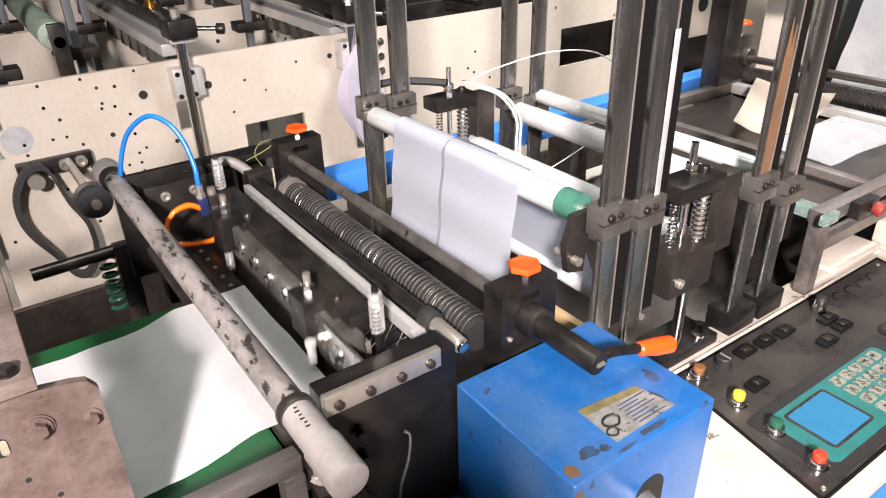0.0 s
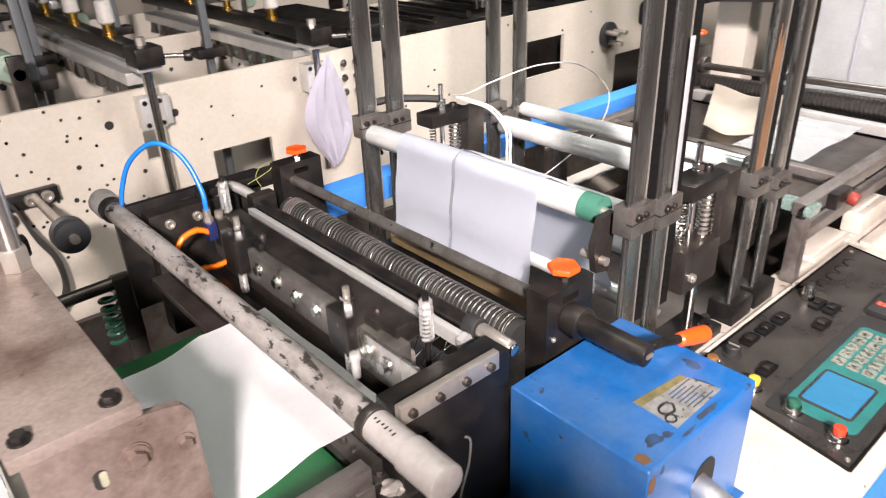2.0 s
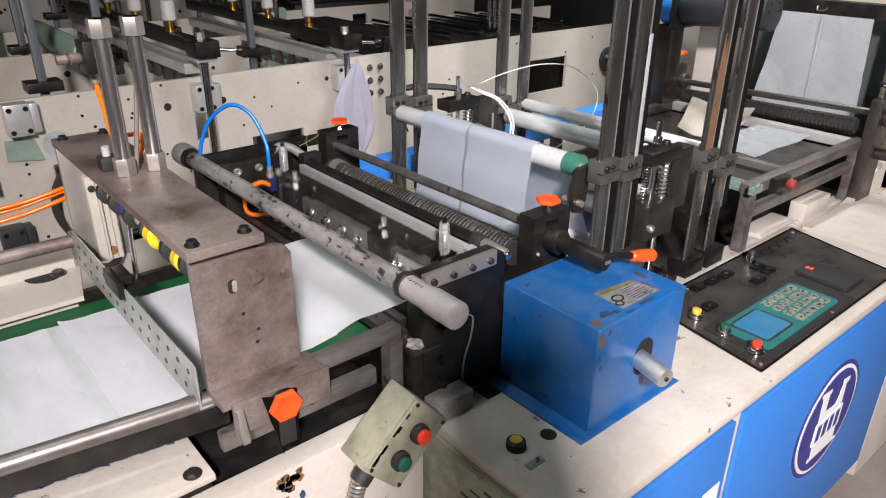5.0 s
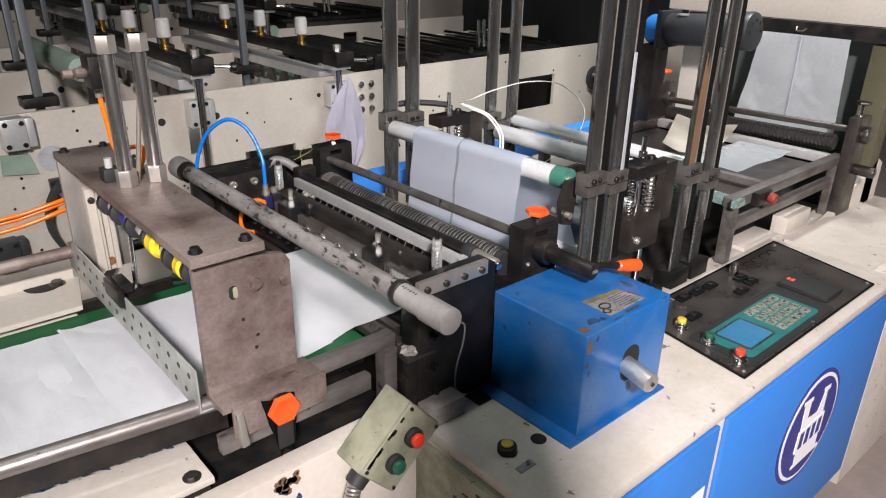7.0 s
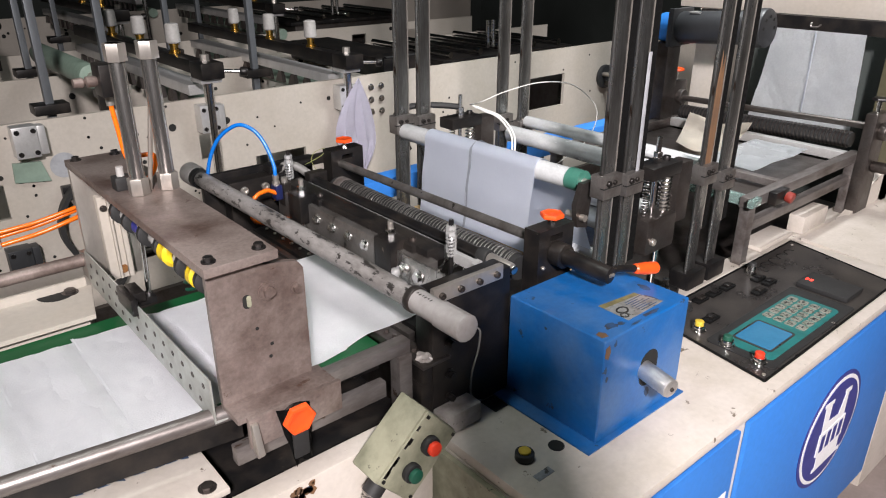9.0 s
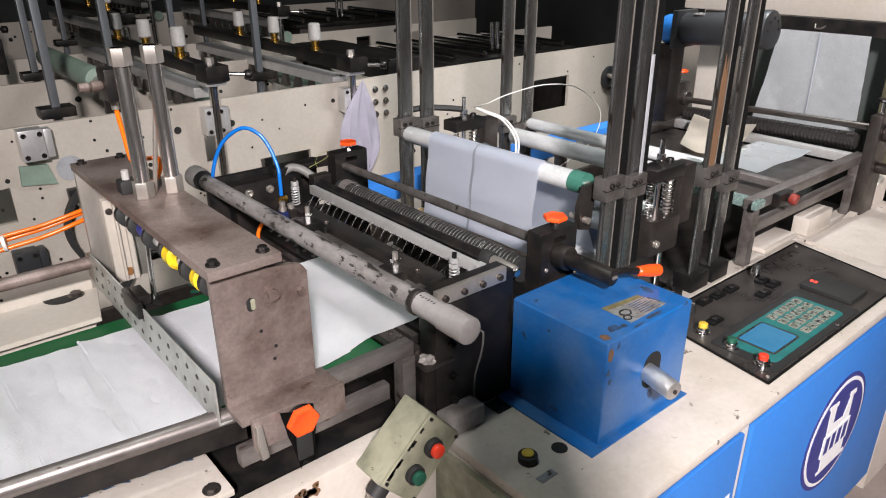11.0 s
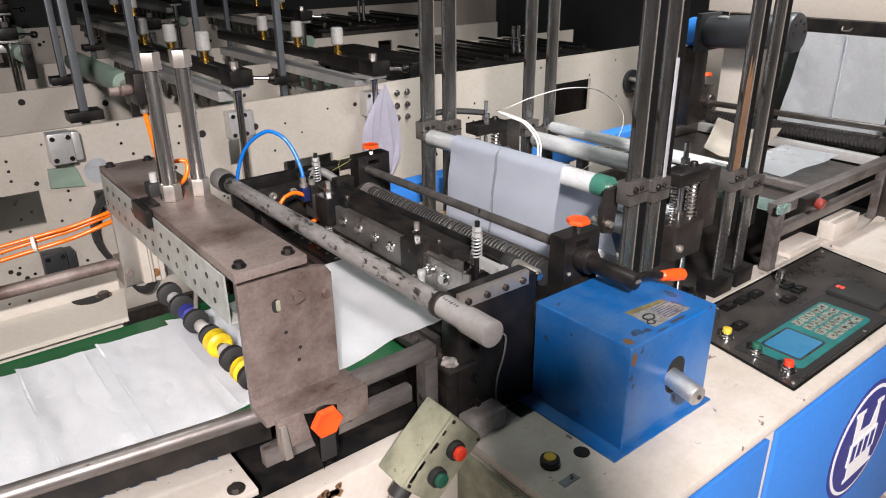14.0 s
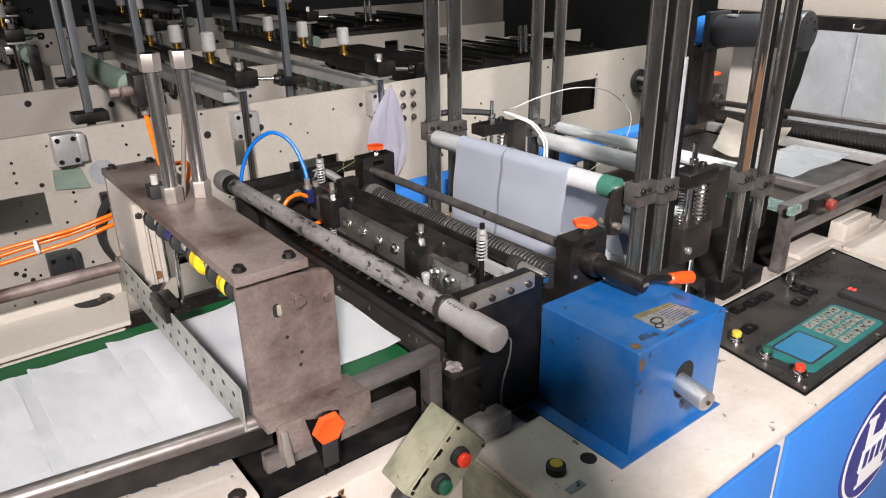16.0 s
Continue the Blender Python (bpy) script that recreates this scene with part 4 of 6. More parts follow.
def stripper():
    t = thing("stripper_plate", (-0.152, 1.18, 1.13), "perforated galvanised stripper plate under the gantry", "machine part")
    part("plate", B(-0.160, -0.1565, 0.803, 1.555, 1.075, 1.168, 0.0008), GALV, t)
    part("flange", B(-0.1563, -0.135, 0.803, 1.555, 1.075, 1.0785, 0.0008), GALV, t)
    for k in range(15):
        for z, s in ((1.142, 0), (1.102, 0.5)):
            y = 0.835 + (k + s) * 0.048
            if y < 1.54:
                part("hole", lathe((-0.1602, y, z), (-0.1612, y, z), [(0, 0.0062), (1, 0.0054), (1, 0.0038), (0.2, 0.0036)], None, 12), DARKSTEEL, t)
    part("clamp", B(-0.172, -0.1565, 1.165, 1.262, 1.145, 1.185, 0.004), BLACKED, t)
    part("clamp_wing", B(-0.160, -0.135, 1.180, 1.245, 1.1685, 1.190, 0.003), BLACKED, t)
    part("push_rod", C((-0.118, 1.215, 1.165), (-0.105, 1.218, 1.47), 0.0055, None, 12), CHROME, t, "thin bright push rod")
    part("yoke", B(-0.1560, -0.108, 1.195, 1.235, 1.150, 1.166, 0.003), BLACKED, t)
    return t


strip_plate = stripper()


def tape_roller():
    t = thing("press_roller", (-0.10, 1.15, 1.31), "press roller shaft with rubber discs and yellow tape", "roller")
    part("shaft", C((-0.10, 0.86, 1.315), (-0.10, 1.42, 1.302), 0.011, None, 16), DARKSTEEL, t)
    for y, r, w, m, n in ((0.900, 0.026, 0.018, RUBBER, "rubber_disc"), (0.930, 0.027, 0.026, TAPE, "yellow_tape"), (0.985, 0.028, 0.020, RUBBER, "rubber_disc"),
                          (1.015, 0.016, 0.034, WHITEPL, "spacer"), (1.065, 0.028, 0.040, TAPE, "yellow_tape"), (1.105, 0.025, 0.016, RUBBER, "rubber_disc"),
                          (1.150, 0.015, 0.040, WHITEPL, "spacer"), (1.19, 0.028, 0.018, RUBBER, "rubber_disc"), (1.235, 0.020, 0.040, NAVY, "spacer"),
                          (1.285, 0.028, 0.020, RUBBER, "rubber_disc"), (1.325, 0.016, 0.030, WHITEPL, "spacer"), (1.365, 0.029, 0.022, RUBBER, "rubber_disc")):
        part(n, lathe((-0.10, y - w / 2, 1.3125), (-0.10, y + w / 2, 1.3120), [(0, r * 0.75), (0.15, r), (0.5, r * 0.96), (0.85, r), (1, r * 0.75)], None, 22), m, t)
    part("hanger", C((-0.09, 1.22, 1.31), (-0.046, 1.22, 1.58), 0.005, None, 10), STEEL, t)
    return t


tape = tape_roller()
solo("orange_air_hose", sweep([(-1.2, 2.05, 0.98), (-0.7, 1.97, 1.04), (-0.279, 1.90, 1.105), (-0.192, 1.89, 1.118), (-0.097, 1.87, 1.146), (-0.03, 1.80, 1.19), (-0.05, 1.58, 1.22)], 0.0066, None, 12),
     TUBEORANGE, "long orange plastic air hose", "hose", "orange hoses")
solo("orange_air_hose", sweep([(-1.2, 2.07, 1.00), (-0.7, 1.99, 1.055), (-0.279, 1.92, 1.122), (-0.192, 1.91, 1.134), (-0.097, 1.89, 1.160), (-0.03, 1.82, 1.20), (-0.05, 1.58, 1.24)], 0.0060, None, 12),
     TUBEORANGE, "long orange plastic air hose", "hose", "orange hoses")
solo("orange_air_hose", sweep([(-1.2, 2.06, 1.03), (-0.7, 1.98, 1.085), (-0.279, 1.91, 1.138), (-0.192, 1.90, 1.148), (-0.097, 1.88, 1.172), (-0.03, 1.81, 1.21), (-0.05, 1.58, 1.26)], 0.0060, None, 12),
     TUBEORANGE, "long orange plastic air hose", "hose", "orange hoses")
solo("hose_tie", C((-0.300, 1.905, 1.118), (-0.290, 1.903, 1.119), 0.024, None, 16, bevel=0.002), TUBEWHITE, "pale tie round the orange hoses", "cable tie")
solo("orange_air_hose", sweep([(-0.108, 1.275, 1.575), (-0.101, 1.278, 1.51), (-0.093, 1.282, 1.455), (-0.066, 1.292, 1.452), (-0.040, 1.284, 1.452), (-0.037, 1.278, 1.436), (-0.050, 1.270, 1.415), (-0.075, 1.262, 1.402)], 0.005, None, 12),
     TUBEORANGE, "orange air hose looped behind the gantry cylinders", "hose", "orange hoses")
part("valve_block", B(-0.128, -0.092, 1.240, 1.292, 1.592, 1.655, 0.003), BLACKED, gan, "black valve block on the cylinder")
part("hose_fitting", C((-0.109, 1.275, 1.592), (-0.108, 1.275, 1.570), 0.008, None, 12), STEEL, gan)
part("adjuster", lathe((-0.128, 1.266, 1.622), (-0.172, 1.266, 1.622), [(0, 0.009), (0.15, 0.011), (0.45, 0.011), (0.5, 0.006), (0.6, 0.010), (1, 0.009)]), BROWNSTEEL, gan, "knurled brown adjuster")


# ---- near side of the conveyor ----
def near_frame():
    t = thing("conveyor_cabinet", (-0.5, 0.74, 0), "white-painted steel side frame with flaking rusty paint", "machine frame")
    part("plate", B(-1.6, 0.268, 0.705, 0.755, 0.0, 0.945, 0.004), WHITE, t)
    for k in range(26):
        a = random.Random(k)
        cx, cz, r = -0.052 + a.uniform(-0.026, 0.026), 0.905 + a.uniform(-0.035, 0.030), a.uniform(0.003, 0.011)
        part("rust_patch", prism([(cx + r * a.uniform(0.6, 1.2) * math.cos(q), cz + r * a.uniform(0.6, 1.2) * math.sin(q)) for q in [0.7 * i for i in range(9)]], "y", 0.7042, 0.7052), BROWNRUST if k % 3 else SMUDGE, t)
    return t


near_frame()
t = thing("cream_shelf", (-0.7, 0.85, 0), "grimy cream sheet-steel shelf beside the conveyor", "machine cover")
part("top", prism([(-0.162, 0.772), (-0.162, 0.918), (-1.6, 1.12), (-1.6, 0.772)], "z", 0.938, 0.953, None, 0.003), WHITE, t, "cream top plate with grimy edges")
for k in range(13):
    r = random.Random(k + 60)
    x = -0.20 - 0.03 * k + r.uniform(-0.01, 0.01)
    y = 0.905 - (x + 0.162) * 0.1405
    part("grime", prism([(x, y), (x + r.uniform(0.008, 0.022), y - 0.004), (x + r.uniform(0.012, 0.026), y - r.uniform(0.006, 0.014)), (x + 0.003, y - r.uniform(0.004, 0.010))], "z", 0.9528, 0.9536), SMUDGE, t)
part("skirt", B(-1.6, -0.170, 0.775, 0.935, 0.0, 0.937, 0.003), DARKSTEEL, t)
part("bolt", bolt((-0.195, 0.797, 0.953), (0, 0, 1), 0.012, 0.006), DARKSTEEL, t)
t = thing("conveyor_stand", (-0.2, 1.1, 0), "dark conveyor under-frame with rusty cross pieces", "machine frame")
part("frame", B(-0.16, 0.27, 0.80, 1.40, 0.0, 0.90, 0.003), BLACKED, t)
part("cross_piece", B(-0.14, 0.20, 0.775, 0.798, 0.985, 1.025, 0.004), FRAMEGREY, t)
t = thing("far_shelf", (-0.6, 1.5, 0), "cream sheet-steel cover plate beside the green belt", "machine cover")
part("top", prism([(-2.2, 1.425), (-0.19, 1.425), (-0.15, 1.60), (-2.2, 1.60)], "z", 1.040, 1.052), CREAM, t)
part("skirt", B(-2.2, -0.20, 1.45, 1.59, 0.0, 1.039, 0.002), CREAM, t)
part("back_plate", B(-2.2, -0.16, 1.601, 1.612, 0.6, 1.075, 0.002), CREAM, t)
part("arc_opening", prism(arc(-0.235, 1.60, 0.045, 180, 360, 14), "z", 1.0515, 1.0535), VOID, t)
part("bolt", bolt((-0.205, 1.585, 1.052), (0, 0, 1), 0.014, 0.008), DARKSTEEL, t)
t = thing("tie_bar", (-0.7, 1.66, 1.1), "long rust-stained round tie bar", "machine part")
part("bar", C((-2.0, 1.64, 1.105), (-0.09, 1.64, 1.108), 0.017, None, 18), BROWNSTEEL, t)
part("bracket", B(-0.15, -0.10, 1.577, 1.66, 1.06, 1.13, 0.003), STEEL, t)


# ---- push-button box ----
def button_box():
    t = thing("push_button_box", (0.15, 0.65, 0.95), "grimy greenish push-button box with red and green buttons, tilted", "switch box")
    u, w, n = Vector((0.756, 0, 0.655)), Vector((0, -1, 0)), Vector((-0.655, 0, 0.756))
    m = Matrix.Translation((0.1535, 0.653, 0.956)) @ Matrix((u, w, n)).transposed().to_4x4()

    def put(name, bm, material, parent=t, label=""):
        bmesh.ops.transform(bm, matrix=m, verts=bm.verts)
        return part(name, bm, material, parent, label)
    put("body", B(-0.085, 0.083, -0.043, 0.036, -0.062, 0.055, 0.005), GREENISH)
    put("face_plate", B(-0.082, 0.080, 0.0365, 0.042, -0.060, 0.052, 0.003), GREENISH, t, "scratched face plate")
    for x, material, name in ((0.030, REDPL, "red"), (-0.032, GREENPL, "green")):
        c = put("button_collar", C((x, 0.042, -0.004), (x, 0.056, -0.004), 0.0205, None, 24, bevel=0.002), RUBBER)
        put("button", C((x, 0.056, -0.004), (x, 0.068, -0.004), 0.0150, None, 24, bevel=0.003), material, t, name + " push button")
        put("tag", prism(rounded(x - 0.006, x + 0.006, -0.045, -0.027, 0.005), "y", 0.0418, 0.0428), RUBBER)
    for x, z in ((-0.074, 0.044), (0.072, 0.044), (-0.074, -0.052), (0.072, -0.052)):
        put("screw", C((x, 0.042, z), (x, 0.045, z), 0.004, None, 10), BLACKED)
    r = random.Random(3)
    for k in range(9):
        x = r.uniform(-0.07, 0.06)
        put("scuff", B(x, x + r.uniform(0.004, 0.02), 0.0418, 0.0424, r.uniform(0.040, 0.046), 0.050, 0), BLACKED)
    part("gland", C((0.092, 0.655, 0.905), (0.068, 0.655, 0.882), 0.021, None, 16), RUBBER, t)
    part("gooseneck", helix((0.070, 0.655, 0.884), (0.015, 0.64, 0.76), 0.0135, 0.0035, 16, None, 6, 12), STEEL, t, "flexible metal conduit")
    part("conduit", sweep([(0.072, 0.655, 0.886), (0.04, 0.648, 0.82), (0.012, 0.64, 0.76), (-0.005, 0.64, 0.60), (0.0, 0.69, 0.45)], 0.012, None, 12), RUBBER, t, "black flexible conduit")
    part("bracket", B(0.14, 0.20, 0.690, 0.7045, 0.88, 0.93, 0.003), BLACKED, t)
    return t


button_box()


# ---- black cloth caught under the gantry's hand knob ----
def black_cloth():
    t = thing("black_cloth", (-0.045, 0.715, 1.05), "scrap of oily black cloth hanging under the orange knob", "rag")
    bm = bmesh.new()
    grid = []
    for i in range(9):
        row = []
        for j in range(11):
            u, v = i / 8 - 0.5, j / 10
            w = 0.062 * (1 - 0.35 * v) + 0.006 * noise.noise(Vector((v * 4, 2.0, 0)))
            row.append(bm.verts.new((-0.048 + u * w + 0.012 * v, 0.716 + 0.006 * math.sin(u * 9 + v * 3) - 0.004 * v + 0.003 * noise.noise(Vector((u * 6, v * 5, 1))), 1.112 - 0.125 * v - 0.010 * noise.noise(Vector((u * 7, 9.0, 0))) * v)))
        grid.append(row)
    for i in range(8):
        for j in range(10):
            bm.faces.new((grid[i][j], grid[i + 1][j], grid[i + 1][j + 1], grid[i][j + 1]))
    bmesh.ops.solidify(bm, geom=bm.faces[:], thickness=0.002)
    part("cloth", bm, RACK, t)


black_cloth()


# ---- the machine's base, posts and rollers ----
t = thing("bag_machine", (1.5, 1.2, 0), "dark inner base of the machine with far cream side plate", "machine frame")
part("bed", B(0.62, 2.75, 0.805, 1.60, 0.0, 0.80, 0.004), DARKSTEEL, t)
part("far_side_plate", B(0.60, 2.75, 1.61, 1.69, 0.0, 0.874, 0.004), CREAM, t)
part("near_ledge", B(2.001, 2.9, 0.31, 0.80, 0.0, 0.86, 0.006), WHITE, t, "white painted ledge with grey patches")
part("ledge_plate", B(1.79, 2.03, 0.745, 0.83, 0.876, 0.892, 0.003), WHITE, t)
part("ledge_plate", prism([(1.985, 0.40), (2.60, 0.40), (2.72, 0.715), (2.04, 0.715)], "z", 0.861, 0.873), WHITE, t)
part("ledge_block", B(2.10, 2.30, 0.74, 0.80, 0.861, 0.93, 0.004), WHITE, t)
part("end_bracket", prism([(2.36, 0.86), (2.86, 0.86), (2.86, 1.02), (2.80, 1.05), (2.70, 0.99), (2.60, 0.97), (2.52, 0.90)], "y", 0.70, 0.73), WHITE, t, "white cast bracket")


t = thing("blue_beam", (1.8, 1.9, 0), "blue-painted steel beam along the machine's far side", "machine frame")
part("beam", B(0.80, 3.0, 1.86, 1.95, 0.955, 1.035, 0.004), BLUEPANEL, t)
for x in (0.95, 1.85, 2.75):
    part("leg", B(x, x + 0.06, 1.87, 1.94, 0.0, 0.954, 0.003), DARKSTEEL, t)


def post(x, y, racked):
    t = thing("guide_post", (x + 0.03, y, 0.86), "tall worn steel guide post with screw and rack", "machine post", "guide posts")
    part("bar", B(x + 0.014, x + 0.054, y - 0.012, y + 0.004, 0.80, 2.7, 0.002), POSTSTEEL, t)
    part("screw", C((x + 0.001, y - 0.012, 0.92), (x + 0.001, y - 0.012, 2.7), 0.0052, None, 12), POSTSTEEL, t, "threaded steel screw")
    part("thread", helix((x + 0.001, y - 0.012, 1.02), (x + 0.001, y - 0.012, 2.3), 0.0052, 0.0009, 300, None, 4, 7), POSTSTEEL, t)
    part("edge", B(x + 0.0535, x + 0.0565, y - 0.0135, y - 0.0098, 1.06, 2.7, 0.0005), STEEL, t, "thin bright steel edge")
    part("foot", B(x - 0.012, x + 0.085, y - 0.035, y + 0.035, 0.80, 0.93, 0.004), BLACKED, t)
    if not racked:
        return t
    r = part("rack", B(x + 0.0545, x + 0.090, y - 0.010, y + 0.004, 1.06, 2.7, 0.001), RACK, t)
    for k in range(46):
        part("tooth", B(x + 0.062, x + 0.084, y - 0.0115, y - 0.0101, 1.09 + k * 0.02, 1.10 + k * 0.02, 0), RACK, r)
    return t


POSTX = (0.868, 0.960, 1.341, 1.457)
for y in (0.78, 1.63):
    for x in POSTX:
        post(x, y, y < 1)
part("tall_patch", prism([(1.362, 1.235), (1.374, 1.26), (1.386, 1.24), (1.392, 1.33), (1.390, 1.50), (1.383, 1.585), (1.377, 1.53), (1.368, 1.60), (1.361, 1.52), (1.358, 1.38)], "y", 0.7665, 0.7678), BROWNRUST, bpy.data.objects["guide_post.002"], "orange rust stain")


def clamp(x, y, z, w=0.10):
    t = thing("post_clamp", (x, y, z), "small worn steel clamp block on a guide post", "clamp", "post clamps")
    part("block", B(x - w / 2, x + w / 2, y - 0.032, y + 0.012, z - 0.030, z + 0.030, 0.003), JAWSTEEL, t)
    part("split", B(x - w / 2 - 0.001, x + w / 2 + 0.001, y - 0.0325, y - 0.02, z - 0.002, z + 0.001, 0), VOID, t)
    part("screw", socket((x - w * 0.28, y - 0.032, z + 0.012), (0, -1, 0), 0.008, 0.007), BLACKED, t)
    part("screw", socket((x + w * 0.05, y - 0.032, z + 0.012), (0, -1, 0), 0.006, 0.006), BLACKED, t)
    return t


for x, z in ((0.893, 1.312), (0.988, 1.300), (1.372, 1.245), (1.485, 1.205)):
    clamp(x, 0.78, z, 0.072)
    clamp(x, 1.63, z, 0.072)
t = thing("roller_cheek", (0.83, 0.83, 1.22), "dark steel cheek plate at the roller's end", "machine part")
part("plate", prism([(0.835, 1.20), (0.875, 1.19), (0.885, 1.28), (0.885, 1.315), (0.845, 1.315), (0.825, 1.26)], "y", 0.805, 0.82), DARKSTEEL, t)
part("pivot", C((0.848, 0.79, 1.225), (0.848, 0.85, 1.225), 0.009, None, 14), STEEL, t)


def roller(x, z0, z1, r, y0, y1, label, wrap=False):
    t = thing("idler_roller", (x, (y0 + y1) / 2, z0), label, "roller", "idler rollers")
    part("tube", C((x, y0, z0), (x, y1, z1), r, None, 36, bevel=0.002), BRIGHTALU, t)
    part("near_axle", C((x, y0 - 0.05, z0), (x, y0, z0), r * 0.35, None, 14), STEEL, t)
    part("far_axle", C((x, y1, z1), (x, y1 + 0.05, z1), r * 0.35, None, 14), STEEL, t)
    if wrap:
        part("end_wrap", C((x, y0 - 0.004, z0), (x, y0 + 0.040, z0), r + 0.002, None, 36), mat("green_tape", (0.045, 0.17, 0.125), 0.35, dirt=(0.10, 0.22, 0.18), amount=0.6, scale=25), t, "green tape wound round the end")
    return t


roller(0.893, 1.302, 1.288, 0.0275, 0.845, 1.60, "bright aluminium idler roller with a green taped end", True)
roller(1.396, 1.205, 1.200, 0.030, 0.85, 1.60, "bright aluminium idler roller under clear film", True)
roller(1.485, 1.235, 1.232, 0.022, 0.85, 1.60, "thin bright aluminium idler roller")
roller(1.20, 1.075, 1.075, 0.035, 0.83, 1.58, "polished steel nip roller")
roller(1.20, 1.145, 1.145, 0.032, 0.83, 1.58, "dark rubber nip roller")
roller(1.04, 1.03, 1.03, 0.022, 0.83, 1.60, "low polished guide roller")


def hanging_web():
    """The web runs over the idler roller and hangs down in front of it; a darker seam runs along it."""
    t = thing("web", (0.87, 1.22, 1.2), "pale translucent web hanging over the idler roller", "web")

    def strip(y0, y1, r, down, x_in, mat_, name, label=""):
        bm = bmesh.new()
        line = [(0.893 + r * math.cos(radians(a)), r * math.sin(radians(a))) for a in range(60, 181, 12)]
        line = [(x, 1.295 + z) for x, z in line]
        line += [(0.893 - r - x_in * k / 10 + 0.002 * math.sin(k), 1.295 - down * k / 10) for k in range(1, 11)]
        line = [(1.02, 1.255)] + line
        n = 18
        rows = []
        for x, z in line:
            rows.append([bm.verts.new((x + 0.002 * noise.noise(Vector((z * 9, j * 0.35, 2.0))), y0 + (y1 - y0) * j / n, z + 0.007 * (1 - j / n))) for j in range(n + 1)])
        for a, b in zip(rows, rows[1:]):
            for j in range(n):
                bm.faces.new((a[j], a[j + 1], b[j + 1], b[j]))
        bmesh.ops.solidify(bm, geom=bm.faces[:], thickness=0.0008)
        return part(name, bm, mat_, t, label)
    strip(0.988, 1.462, 0.0290, 0.235, 0.022, CLOTH, "sheet")
    strip(1.240, 1.252, 0.0300, 0.233, 0.022, SEAMGREY, "seam", "darker folded seam")
    return t


hanging_web()
t = thing("second_web", (1.0, 1.1, 1.2), "slack pale web behind the roller", "web")
bm = bmesh.new()
for a, b in (((0.925, 1.28), (1.03, 1.05)),):
    vs = [bm.verts.new(p) for p in ((a[0], 0.90, a[1]), (a[0], 1.40, a[1]), (b[0], 1.40, b[1]), (b[0], 0.90, b[1]))]
    bm.faces.new(vs)
bmesh.ops.solidify(bm, geom=bm.faces[:], thickness=0.001)
part("sheet", bm, CLOTH, t)
t = thing("wooden_batten", (0.86, 1.2, 1.0), "thin yellowish batten under the web", "batten")
part("batten", B(0.925, 0.945, 0.815, 1.60, 0.955, 1.015, 0.002), mat("pale_wood", (0.45, 0.33, 0.17), 0.6, dirt=(0.3, 0.2, 0.1), stretch=(1, 0.1, 1), scale=20), t)


def spring_press(x, y):
    t = thing("spring_press", (x, y, 1.0), "spring-loaded press block with bright springs and studs", "machine part", "spring presses")
    part("top_block", B(x - 0.075, x + 0.065, y - 0.035, y + 0.035, 1.275, 1.312, 0.004), BLACKED, t)
    part("low_block", B(x - 0.085, x + 0.055, y - 0.045, y + 0.045, 1.06, 1.165, 0.010), DARKSTEEL, t)
    part("stud", C((x - 0.01, y, 1.16), (x - 0.01, y, 1.385), 0.0075, None, 14), CHROME, t)
    part("nut", C((x - 0.01, y, 1.312), (x - 0.01, y, 1.326), 0.0145, None, 6), CHROME, t)
    part("lock_nut", C((x - 0.01, y, 1.329), (x - 0.01, y, 1.341), 0.0135, None, 6), CHROME, t)
    part("cap_screw", socket((x + 0.035, y, 1.312), (0, 0, 1), 0.011, 0.012), BLACKED, t)
    part("spring", helix((x - 0.045, y, 1.165), (x - 0.045, y, 1.275), 0.0085, 0.0019, 13), CHROME, t)
    part("spring", helix((x + 0.028, y - 0.012, 1.165), (x + 0.028, y - 0.012, 1.275), 0.0160, 0.0028, 9.5), CHROME, t, "large bright coil spring")
    part("inner_pin", C((x + 0.028, y - 0.012, 1.16), (x + 0.028, y - 0.012, 1.275), 0.0105, None, 14), STEEL, t)
    part("guide_pin", C((x + 0.0, y - 0.02, 0.88), (x + 0.0, y - 0.02, 1.06), 0.012, None, 14), CHROME, t)
    part("side_screw", socket((x - 0.06, y - 0.045, 1.10), (0, -1, 0), 0.011, 0.010), STEEL, t)
    part("side_plate", B(x + 0.066, x + 0.13, y - 0.03, y + 0.02, 1.12, 1.30, 0.003), DARKSTEEL, t)
    part("base_block", B(x - 0.09, x + 0.12, y - 0.05, y + 0.05, 0.80, 0.90, 0.004), BLACKED, t)
    part("base_screw", bolt((x + 0.07, y - 0.03, 0.90), (0, 0, 1), 0.011, 0.03), CHROME, t)
    return t


spring_press(1.170, 0.80)
spring_press(1.130, 1.58)
solo("corrugated_conduit", sweep([(0.955, 1.66, 1.20), (0.93, 1.70, 1.29), (0.945, 1.70, 1.335), (1.0, 1.66, 1.352), (1.06, 1.61, 1.352), (1.11, 1.58, 1.345)], 0.0105, None, 10), RUBBER,
     "black corrugated cable conduit", "cable")
for k, d in enumerate((0.0, 0.014)):
    solo("white_cable", sweep([(1.16, 1.56, 1.345), (1.198 + d, 1.55, 1.325), (1.265 + d, 1.53, 1.29), (1.30 + d, 1.50, 1.225), (1.285 + d, 1.48, 1.15), (1.28 + d, 1.47, 1.08)], 0.0036, None, 8),
         TUBEWHITE, "white insulated cable in a bend", "cable", "white cables")
